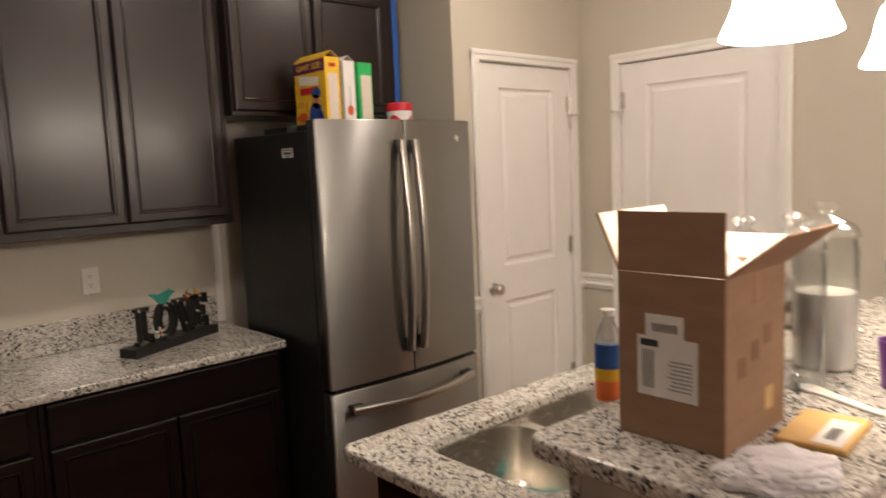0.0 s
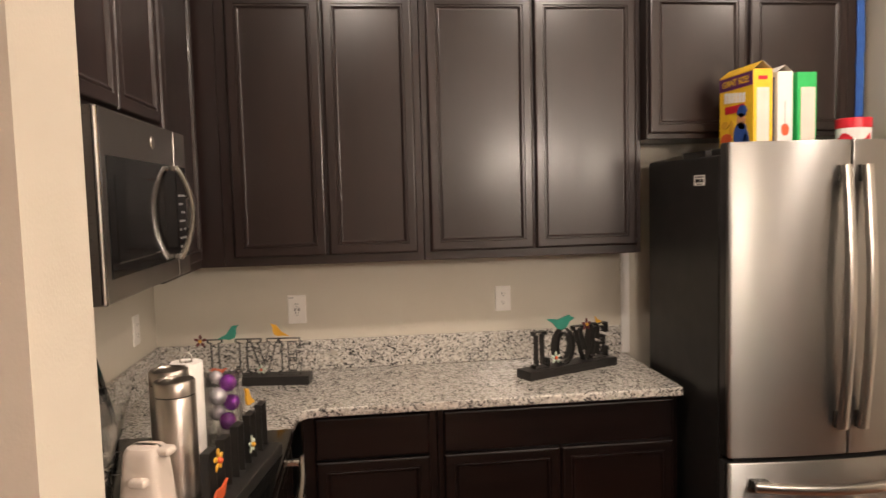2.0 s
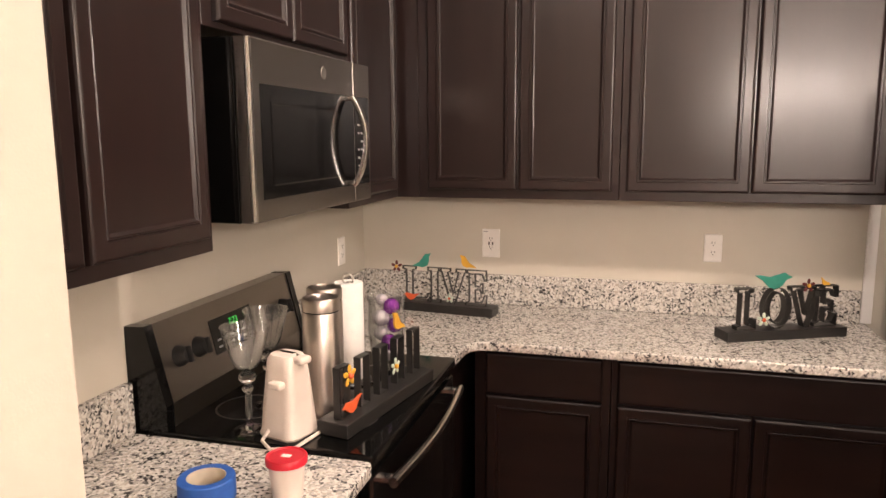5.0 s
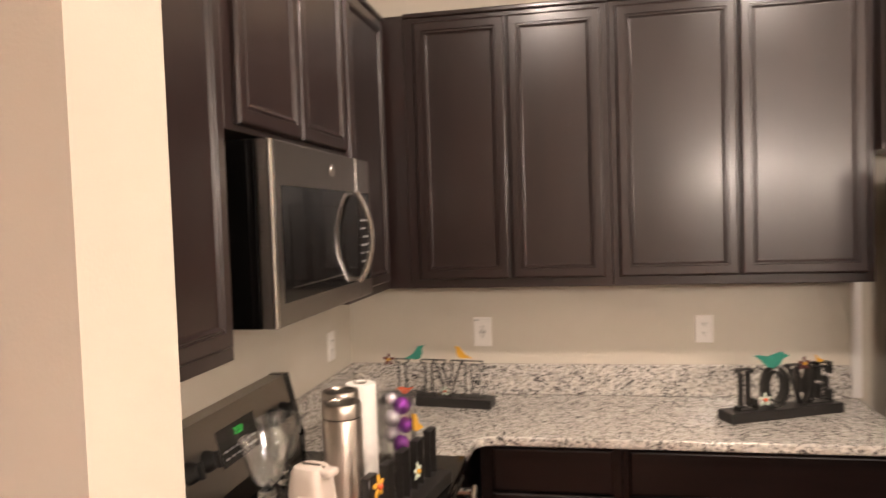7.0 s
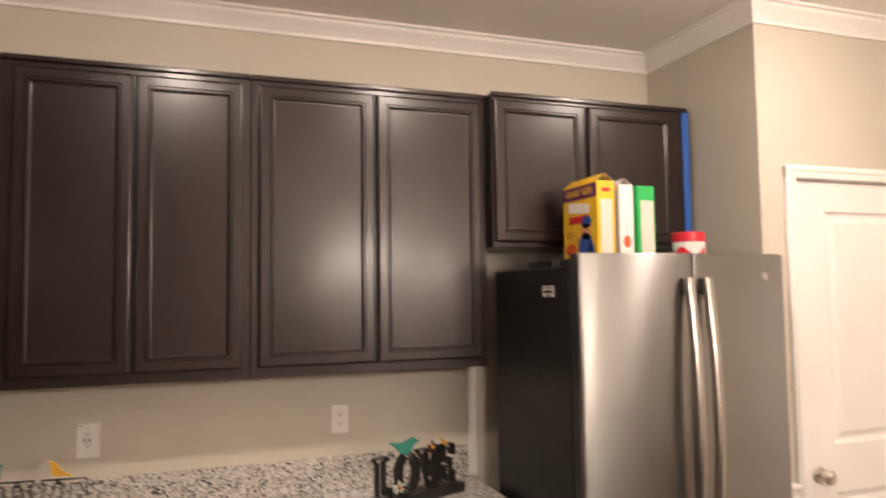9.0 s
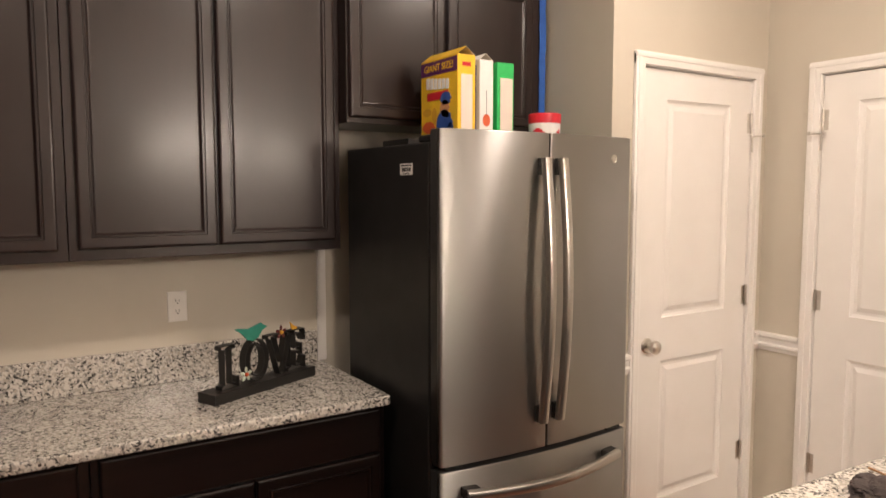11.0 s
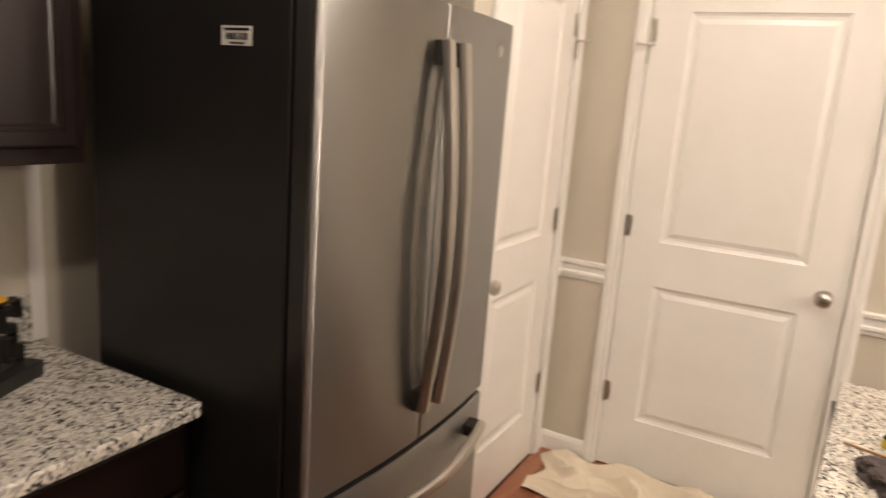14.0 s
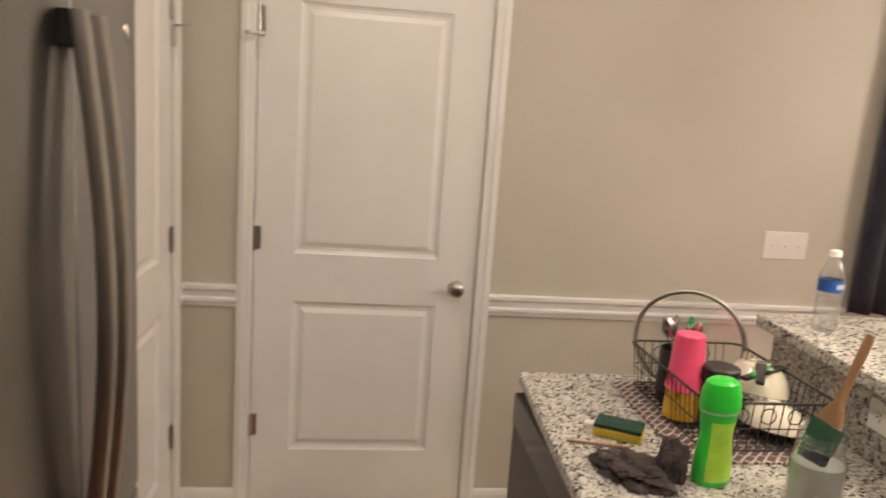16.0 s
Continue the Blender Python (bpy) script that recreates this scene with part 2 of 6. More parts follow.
# floor boards take their own tone
wood_floor = material("oak_boards", rough=0.3)
g = coords(wood_floor, (1.2, 14, 14))
n = node(wood_floor, "ShaderNodeTexNoise", Scale=3.0, Detail=8.0, Roughness=0.65)
link(wood_floor, g, "Vector", n, "Vector")
info = node(wood_floor, "ShaderNodeObjectInfo")
mx = node(wood_floor, "ShaderNodeMath")
mx.operation = "MULTIPLY_ADD"
mx.inputs[1].default_value = 0.35
link(wood_floor, info, "Random", mx, 0)
link(wood_floor, n, "Fac", mx, 2)
r = ramp(wood_floor, [(0.35, (0.14, 0.048, 0.024)), (0.6, (0.25, 0.092, 0.046)), (0.95, (0.36, 0.15, 0.078))])
link(wood_floor, mx, "Value", r, "Fac")
link(wood_floor, r, "Color", bsdf(wood_floor), "Base Color")

# ---- the plan ----
XL, YB, XR = -0.47, 3.465, 3.63          # stove wall, cabinet wall, wall with the wide door
YA, XA = 2.765, 2.595                    # wall with the pantry door, side of the fridge niche
ZC = 2.845                               # ceiling
SY0, SY1, SX = 0.885, 1.016, 0.18        # wall stub beside the stove counter
DX, DY = -2.6, -3.6                      # far walls of the dining side
T = 0.12
CT = 0.914                               # worktops
BT = 1.13                                # bar top


def wall(name, boxes, mat=None):
    bm = B()
    for b in boxes:
        box(bm, *b)
    return solid(name, bm, mat or paint, "greige painted plaster wall", "wall", "structure")


wall("wall_north", [(XL - T, XA + 0.0, YB, YB + T, 0, ZC)])
wall("wall_west", [(XL - T, XL, SY1, YB, 0, ZC)])
wall("wall_stub", [(DX, SX, SY0, SY1, 0, ZC)])
wall("wall_niche", [(XA, XA + 0.10, YA + T, YB + T, 0, ZC)])
DA0, DA1, DH = 2.772, 3.512, 2.134       # pantry door
wall("wall_pantry", [(XA, DA0 - 0.02, YA, YA + T, 0, ZC), (DA1 + 0.02, XR + T, YA, YA + T, 0, ZC), (DA0 - 0.02, DA1 + 0.02, YA, YA + T, DH + 0.02, ZC)])
DB0, DB1 = 1.622, 2.488                  # wide door, on the east wall
WY0, WY1, WZ0, WZ1 = -1.55, -0.12, 0.95, 2.2
wall("wall_east", [(XR, XR + T, DB1 + 0.02, YA, 0, ZC), (XR, XR + T, DB0 - 0.02, DB1 + 0.02, DH + 0.02, ZC), (XR, XR + T, WY1, DB0 - 0.02, 0, ZC),
                   (XR, XR + T, WY0, WY1, 0, WZ0), (XR, XR + T, WY0, WY1, WZ1, ZC), (XR, XR + T, DY, WY0, 0, ZC)])
wall("wall_south", [(DX - T, XR + T, DY - T, DY, 0, ZC)])
wall("wall_far_west", [(DX - T, DX, DY, SY1, 0, ZC)])
wall("wall_behind_doors", [(XA + 0.10, XR + 0.6, YA + 0.7, YA + 0.75, 0, ZC), (XR + 0.6, XR + 0.65, 1.0, YA + 0.75, 0, ZC), (XR + T, XR + 0.6, 0.95, 1.0, 0, ZC)])
bm = B()
box(bm, DX - T, XR + 0.65, DY - T, YB + T, ZC, ZC + 0.1)
solid("ceiling", bm, ceiling_paint, "off-white painted ceiling", "ceiling", "structure")
bm = B()
box(bm, DX - T, XR + 0.65, DY - T, YB + T, -0.12, -0.004)
floor = solid("floor", bm, noisy(material("subfloor", rough=0.7), (0.03, 0.012, 0.008), (0.05, 0.02, 0.012), 4), "reddish brown hardwood floor", "floor", "structure")


def run(name, prof, path, mat, label, cat):
    """Sweeps a moulding profile (out from the wall, height) along a wall line; out is to the left of the way."""
    bm = B()
    pts = [Vector((*p, 0)) for p in path]
    rings = []
    for i, p in enumerate(pts):
        d0 = (p - pts[i - 1]).normalized() if i else (pts[1] - p).normalized()
        d1 = (pts[i + 1] - p).normalized() if i < len(pts) - 1 else d0
        n0, n1 = Vector((-d0.y, d0.x, 0)), Vector((-d1.y, d1.x, 0))
        s = (n0 + n1) / max(0.3, 1 + n0.dot(n1))
        rings.append([bm.verts.new(p + s * o + Vector((0, 0, z))) for o, z in prof])
    k = len(prof)
    for a, b in zip(rings, rings[1:]):
        for j in range(k):
            bm.faces.new((a[j], a[(j + 1) % k], b[(j + 1) % k], b[j]))
    bm.faces.new(rings[0])
    bm.faces.new(rings[-1][::-1])
    return solid(name, bm, mat, label, cat, "structure")


CROWN = [(0, ZC - 0.085), (0.012, ZC - 0.085), (0.014, ZC - 0.072), (0.03, ZC - 0.05), (0.052, ZC - 0.026), (0.058, ZC - 0.014), (0.072, ZC - 0.012), (0.072, ZC - 0.001), (0, ZC - 0.001)]
run("crown_moulding", CROWN, [(XR, DY), (XR, YA), (XA, YA), (XA, YB), (XL, YB), (XL, SY1), (SX, SY1), (SX, SY0), (DX, SY0), (DX, DY), (XR - 0.002, DY)], white, "white painted crown moulding", "moulding")
BASE = [(0, 0), (0.014, 0), (0.014, 0.066), (0.009, 0.080), (0.004, 0.088), (0, 0.088)]
RAIL = [(0, 0.852), (0.008, 0.852), (0.012, 0.868), (0.02, 0.874), (0.02, 0.884), (0.012, 0.89), (0.014, 0.912), (0.026, 0.924), (0.026, 0.936), (0, 0.940)]
CB0, CB1, CA0, CA1 = DB0 - 0.064, DB1 + 0.062, DA0 - 0.06, DA1 + 0.066
for k, pts in enumerate(([(XR, DY + 0.1), (XR, CB0)], [(XR, CB1), (XR, YA), (CA1, YA)], [(CA0, YA), (XA, YA), (XA, YB)], [(SX, SY0), (DX, SY0)])):
    run("baseboard", BASE, pts, white, "white painted baseboard", "baseboard")
    if k < 3:
        run("chair_rail", RAIL, pts if k < 2 else [(CA0, YA), (XA, YA), (XA, YA + 0.03)], white, "white moulded chair rail", "chair rail")


def door_slab(parent, w, h, t=0.035):
    """Two-panel door leaf: local x 0..w, face at y=0 looking to -y."""
    bm = B()
    s0 = 0.152
    rows = [0.0, 0.245, 0.868, 1.06, 1.998, h]
    cols = [0.0, s0, w - s0, w]
    for a, b in zip(rows, rows[1:]):
        for c, d in zip(cols, cols[1:]):
            if c == s0 and a in (0.245, 1.06):
                nested(bm, c, d, a, b, [(0, 0), (0.003, 0.005), (0.014, 0.010), (0.026, 0.0105), (0.046, 0.003)])
            else:
                bm.faces.new([bm.verts.new(p) for p in ((c, 0, a), (d, 0, a), (d, 0, b), (c, 0, b))])
    nested(bm, 0, w, 0, h, [(0, 0), (0, t)])
    bmesh.ops.remove_doubles(bm, verts=bm.verts, dist=1e-5)
    return part("leaf", bm, white, parent)


def knob(parent, x, z):
    ax = Matrix.Translation((x, 0, z)) @ pose(0, 0, 0, 90, 0, 0)
    bm = lathe(B(), [(0.0, 0.0), (0.033, 0.0), (0.033, 0.004), (0.028, 0.009), (0.014, 0.011), (0.012, 0.026), (0.016, 0.032), (0.026, 0.038), (0.030, 0.048), (0.028, 0.058), (0.018, 0.065), (0.0, 0.067)], 28, ax)
    part("door_knob", bm, nickel, parent, "satin nickel round knob", True)


def hinge(parent, x, z, side):
    bm = B()
    box(bm, x - 0.001, x + 0.024, -0.0015, 0.002, z, z + 0.09, 0.0006, 1)
    box(bm, x - 0.024, x + 0.001, -0.0015, 0.002, z, z + 0.09, 0.0006, 1)
    tube(bm, [(x, -0.006, z - 0.003), (x, -0.006, z + 0.093)], 0.0055, 10)
    part("hinge", bm, nickel, parent, "satin nickel butt hinge", True)


def door_stop(parent, x, z, way):
    bm = tube(B(), [(x, -0.012, z), (x, -0.03, z + 0.004), (x + way * 0.035, -0.045, z + 0.006)], 0.004, 8)
    tube(bm, [(x, -0.012, z), (x + 0.001, -0.014, z - 0.07)], 0.0055, 8)
    tube(bm, [(x, -0.012, z), (x - way * 0.025, -0.02, z + 0.006)], 0.004, 8)
    lathe(bm, [(0, 0), (0.009, 0.0), (0.009, 0.008), (0, 0.008)], 14, Matrix.Translation((x + way * 0.035, -0.045, z + 0.006)) @ pose(0, 0, 0, 90, 0, 0))
    part("hinge_stop", bm, nickel, parent, "nickel hinge-pin door stop", True)


def door_set(name, at, rz, w, label, knob_x, hinge_x, way, casing):
    """Leaf, jamb and casing; local x along the wall, the room on the -y side, wall face at y=0."""
    d = thing(name, at, rz, label, "door", kind="structure")
    leaf = door_slab(d, w, DH - 0.014)
    leaf.location = (0, 0.002, 0.012)
    knob(leaf, knob_x, 0.948)
    hx = hinge_x
    for z in (0.307, 1.07, 1.88):
        hinge(leaf, hx, z, 1)
    door_stop(leaf, hx, 1.86, way)
    cl, cr = casing
    for x0, x1 in ((-cl, -0.006), (w + 0.006, w + cr)):
        bm = B()
        box(bm, x0, x1, -0.018, -0.0005, 0, DH + 0.050, 0.004)
        a = x0 + 0.012 if x0 < 0 else x1 - 0.03
        box(bm, a, a + 0.018, -0.022, -0.016, 0, DH + 0.050, 0.003)
        part("casing", bm, white, d)
    bm = B()
    box(bm, -cl, w + cr, -0.0185, -0.0005, DH + 0.006, DH + 0.060, 0.004)
    box(bm, -cl, w + cr, -0.0225, -0.0165, DH + 0.034, DH + 0.052, 0.003)
    part("head_casing", bm, white, d)
    bm = B()
    box(bm, -0.02, -0.003, 0.0, T, 0, DH + 0.02)
    box(bm, w + 0.003, w + 0.02, 0.0, T, 0, DH + 0.02)
    box(bm, -0.02, w + 0.02, 0.0, T, DH + 0.003, DH + 0.02)
    part("jamb", bm, white, d)
    return d


door_set("door_1", (DA0, YA, 0), 0, DA1 - DA0, "closed white two-panel pantry door with nickel knob", 0.06, DA1 - DA0 - 0.001, 1, (0.06, 0.066))
door_set("door_2", (XR, DB1, 0), -90, DB1 - DB0, "closed white two-panel wide door with nickel knob", DB1 - DB0 - 0.075, 0.001, -1, (0.062, 0.064))

# ---- pendants over the bar: lamps of the place ----
PEND = [(1.467, 0.76), (2.24, 0.76)]


def pendant(x, y):
    p = thing("pendant_lamp", (x, y, 0), 0, "lit bell-shaped frosted glass pendant lamp hanging over bar", "pendant lamp", "pendants over the bar")
    z = 1.826
    outer = [(0.100, z), (0.097, z + 0.010), (0.084, z + 0.038), (0.072, z + 0.073), (0.064, z + 0.113), (0.054, z + 0.143), (0.035, z + 0.163), (0.018, z + 0.172)]
    bm = lathe(B(), outer + [(r - 0.004, h - 0.003) for r, h in outer[::-1]], 40, close=True)
    part("shade", bm, glow, p, "glowing frosted white glass bell shade", True)
    bm = lathe(B(), [(0.0, z + 0.165), (0.02, z + 0.165), (0.024, z + 0.178), (0.022, z + 0.21), (0.012, z + 0.228), (0.0, z + 0.228)], 24)
    part("socket_cap", bm, nickel, p, "", True)
    part("stem", tube(B(), [(0, 0, z + 0.22), (0, 0, ZC - 0.02)], 0.005, 8), nickel, p, "", True)
    part("canopy", lathe(B(), [(0.0, ZC), (0.06, ZC), (0.06, ZC - 0.008), (0.04, ZC - 0.024), (0.0, ZC - 0.026)], 28), nickel, p, "", True)
    return p


for x, y in PEND:
    pendant(x, y)

# ---- ceiling lamps of kitchen and dining side, with two added can lights ----
COOL = (0.86, 0.90, 1.0)


def added_can(x, y, power, tint=WARM, size=0.075):
    c = thing("added_dining_light", (x, y, ZC), 0, "added unseen round ceiling light on the dining side", "ceiling light", "ceiling can lights")
    part("trim_ring", lathe(B(), [(size, -0.001), (size + 0.02, -0.001), (size + 0.018, -0.007), (size, -0.009)], 32, close=True), white, c, "", True)
    la = bpy.data.lights.new("added_lamp", "AREA")
    la.shape, la.size, la.energy, la.color, la.spread = "DISK", size * 1.9, power, tint, radians(150)
    o = new("added_lamp", la)
    o.location = (0, 0, -0.012)
    o.parent = c
    return c


def dome_light(x, y):
    """Retrofit lamp: a lit lens standing a little proud of the ceiling, which also lights the upper walls."""
    c = thing("ceiling_dome_light", (x, y, ZC), 0, "lit round ceiling light with white trim and domed lens", "ceiling light", "kitchen ceiling lights")
    part("trim_ring", lathe(B(), [(0.072, -0.001), (0.095, -0.001), (0.093, -0.007), (0.072, -0.009)], 32, close=True), white, c, "", True)
    part("lens", lathe(B(), [(0.072, -0.004), (0.071, -0.014), (0.062, -0.025), (0.040, -0.032), (0.0, -0.034)], 32), dome_glow, c, "glowing frosted lens", True)


dome_glow = material("dome_glow", (0.9, 0.85, 0.8), 0.4)
bsdf(dome_glow).inputs["Emission Color"].default_value = (*WARM, 1)
bsdf(dome_glow).inputs["Emission Strength"].default_value = 112.0
for x, y in ((2.6, 2.02), (1.5, 2.02), (0.42, 2.02)):
    dome_light(x, y)
# unseen cool lamps, added to grey the dining face of the stub wall
for x, y, w in ((0.4, -1.9, 9), (2.9, -2.4, 9)):
    added_can(x, y, w, COOL)


def chandelier(x, y, z):
    """Six-bulb lamp over the dining table; its bulbs show as points in the worktop and glow in the doors."""
    c = thing("chandelier", (x, y, 0), 0, "lit six-arm nickel chandelier in the dining area", "chandelier")
    part("canopy", lathe(B(), [(0.0, ZC), (0.065, ZC), (0.065, ZC - 0.008), (0.04, ZC - 0.026), (0.0, ZC - 0.028)], 28), nickel, c, "", True)
    part("stem", lathe(B(), [(0.006, ZC - 0.02), (0.006, z + 0.12), (0.022, z + 0.10), (0.03, z + 0.05), (0.014, z), (0.024, z - 0.04), (0.0, z - 0.08)], 20), nickel, c, "", True)
    for k in range(6):
        a = 2 * math.pi * k / 6 + 0.3
        ca, sa = math.cos(a), math.sin(a)
        pts = [(ca * r, sa * r, z + h) for r, h in ((0.02, 0.02), (0.10, -0.03), (0.19, -0.035), (0.25, 0.0), (0.265, 0.05))]
        arm = part("arm", tube(B(), pts, 0.007, 8), nickel, c, "", True)
        m = Matrix.Translation((ca * 0.265, sa * 0.265, z + 0.05))
        part("bulb", lathe(B(), [(0.0, 0.0), (0.013, 0.0), (0.015, 0.02), (0.030, 0.05), (0.033, 0.07), (0.026, 0.095), (0.0, 0.108)], 20, m), bulb_glow, arm, "glowing warm bulb", True)


bulb_glow = material("bulb_glow", (0.9, 0.85, 0.8), 0.4)
bsdf(bulb_glow).inputs["Emission Color"].default_value = (*WARM, 1)
bsdf(bulb_glow).inputs["Emission Strength"].default_value = 150.0
chandelier(2.2, -1.3, 1.98)


# ---- kitchen cabinets ----
def cab_door(parent, x0, x1, z0, z1, y, mat, name="door", slab_front=False, label=""):
    t = 0.02
    if slab_front:
        rings = [(0, 0), (0, -t + 0.008), (0.0025, -t + 0.003), (0.005, -t + 0.001), (0.009, -t)]
    else:
        rings = [(0, 0), (0, -t + 0.008), (0.0025, -t + 0.003), (0.005, -t + 0.001), (0.009, -t), (0.036, -t), (0.038, -t + 0.0035), (0.041, -t + 0.0035), (0.043, -t + 0.001), (0.046, -t + 0.001), (0.052, -t + 0.008), (0.056, -t + 0.009)]
    bm = nested(B(), x0, x1, z0, z1, [(i, y + d) for i, d in rings], back=True)
    return part(name, bm, mat, parent, label)


def upper(name, at, rz, w, h, d, doors, label, top=0.035, low=0.035):
    """Wall cabinet, local x along the wall, back at y=0, face at y=-d."""
    c = thing(name, at, rz, label, "wall cabinet", "upper cabinets")
    bm = B()
    box(bm, 0, w, -d, 0, 0, h, 0.0015, 1)
    part("body", bm, espresso, c)
    bm = B()
    box(bm, 0.0, w, -d - 0.012, -d + 0.004, h - 0.016, h + 0.004, 0.005)
    part("top_rail", bm, espresso, c)
    for a, b in doors:
        cab_door(c, a, b, low, h - top, -d - 0.0005, espresso)
    return c


UZ, UH, UD = 1.405, 1.095, 0.262
DL = "dark espresso wooden wall cabinet with two closed framed doors"
upper("wall_cabinet", (-0.115, YB, UZ), 0, 0.797, UH, UD, [(0.042, 0.405), (0.414, 0.770)], DL)
upper("wall_cabinet", (0.684, YB, UZ), 0, 0.922, UH, UD, [(0.026, 0.457), (0.466, 0.898)], "glossy dark espresso wooden wall cabinet with two closed doors")
upper("wall_cabinet", (1.6075, YB, 1.877), 0, 0.949, 0.623, 0.325, [(0.008, 0.422), (0.438, 0.872)], "dark espresso wooden cabinet with two doors above the refrigerator", 0.03, 0.02)
UDX = XL + UD + 0.004
upper("wall_cabinet", (XL, 1.018, 1.385), 90, 0.847, UH + 0.02, UD, [(0.02, 0.43), (0.445, 0.815)], "dark espresso wooden wall cabinet with closed doors beside microwave")
upper("wall_cabinet", (XL, 1.868, 1.90), 90, 0.812, 0.60, UD, [(0.042, 0.412), (0.42, 0.80)], "short dark espresso wooden cabinet with two doors above microwave", 0.03, 0.015)
upper("wall_cabinet", (XL, 2.683, UZ), 90, 0.778, UH, UD, [(0.02, 0.47)], "dark espresso wooden corner wall cabinet with one closed door")
bm = B()
box(bm, XL + UD - 0.002, -0.116, YB - UD + 0.002, YB - UD + 0.02, UZ, UZ + UH)
solid("cabinet_filler", bm, espresso, "dark espresso wooden filler strip between corner cabinets", "cabinet filler")
# painter's tape down the gap beside the niche wall
tape_blue = noisy(material("blue_painters_tape", rough=0.6), (0.012, 0.07, 0.30), (0.02, 0.10, 0.38), 40, bump=0.3, bump_scale=90)
bm = B()
edge = [(random.uniform(-0.003, 0.003), random.uniform(-0.003, 0.003), 1.915 + k * 0.041) for k in range(15)]
for y0, y1 in ((3.134, 3.137),):
    cols = [[bm.verts.new((x, y, z)) for x, y in ((2.527 + p, y0), (2.562 + q, y0), (2.562 + q, y1), (2.527 + p, y1))] for p, q, z in edge]
    for lo, hi in zip(cols, cols[1:]):
        for k in range(4):
            bm.faces.new((lo[k], lo[(k + 1) % 4], hi[(k + 1) % 4], hi[k]))
    bm.faces.new(cols[0][::-1])
    bm.faces.new(cols[-1])
solid("painters_tape_strip", bm, tape_blue, "strip of blue painter's tape along cabinet edge", "tape")


def base_cab(name, at, rz, w, d, fronts, label, group="base cabinets", h=0.879):
    c = thing(name, at, rz, label, "base cabinet", group)
    bm = B()
    box(bm, 0, w, -d, 0, 0.10, h, 0.0015, 1)
    # low cabinets wear the darkened espresso, shade included in the colour
    part("body", bm, espresso_shaded, c)
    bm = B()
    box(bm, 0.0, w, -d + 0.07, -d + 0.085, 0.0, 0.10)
    part("toe_kick", bm, espresso_shaded, c)
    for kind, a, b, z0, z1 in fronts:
        cab_door(c, a, b, z0, z1, -d - 0.0005, espresso_shaded, kind, kind == "drawer")
    return c


BD = YB - 2.895
base_cab("base_cabinet", (0.19, YB, 0), 0, 0.494, BD, [("drawer", 0.045, 0.465, 0.712, 0.868), ("door", 0.045, 0.465, 0.125, 0.704)], "dark espresso wooden base cabinet with drawer and door")
base_cab("base_cabinet", (0.686, YB, 0), 0, 0.938, BD, [("drawer", 0.022, 0.915, 0.712, 0.868), ("door", 0.022, 0.464, 0.125, 0.704), ("door", 0.472, 0.915, 0.125, 0.704)], "dark espresso wooden base cabinet with wide drawer and doors")
base_cab("base_cabinet", (XL, 1.018, 0), 90, 0.83, 0.60, [("drawer", 0.03, 0.80, 0.712, 0.868), ("door", 0.03, 0.41, 0.125, 0.704), ("door", 0.42, 0.80, 0.125, 0.704)], "dark espresso wooden base cabinet beside the range")
base_cab("base_cabinet", (XL, 2.635, 0), 90, 0.83, 0.60, [], "dark espresso wooden corner base cabinet")

# worktops
L = round_poly([(XL + 0.002, 2.632), (0.175, 2.632), (0.185, 2.85), (1.634, 2.85), (1.634, YB - 0.002), (XL + 0.002, YB - 0.002)], [0, 0.008, 0.075, 0.022, 0, 0], 8)
solid("worktop", slab("worktop", [L], CT - 0.034, CT, 0.006), granite, "speckled grey-white granite L-shaped worktop", "worktop", smooth=True)
L = round_poly([(XL + 0.002, SY1 + 0.002), (0.19, SY1 + 0.002), (0.19, 1.848), (XL + 0.002, 1.848)], [0, 0, 0.02, 0], 6)
solid("worktop", slab("worktop", [L], CT - 0.034, CT, 0.006), granite, "speckled grey-white granite worktop beside the range", "worktop", smooth=True)
for b, lab in (((XL + 0.002, 1.606, YB - 0.022, YB - 0.001), "back wall"), ((XL + 0.001, XL + 0.022, 2.632, YB - 0.023), "stove wall"), ((XL + 0.001, XL + 0.022, SY1 + 0.002, 1.848), "range side")):
    bm = B()
    box(bm, *b, CT + 0.0005, 1.046, 0.003)
    solid("backsplash", bm, granite, "low speckled granite backsplash along the " + lab, "backsplash")

bm = B()
box(bm, 1.612, 1.652, YB - 0.008, YB - 0.0005, CT + 0.001, 1.404, 0.001, 1)
solid("trim", bm, white, "narrow white vertical trim beside the refrigerator", "trim", "structure")

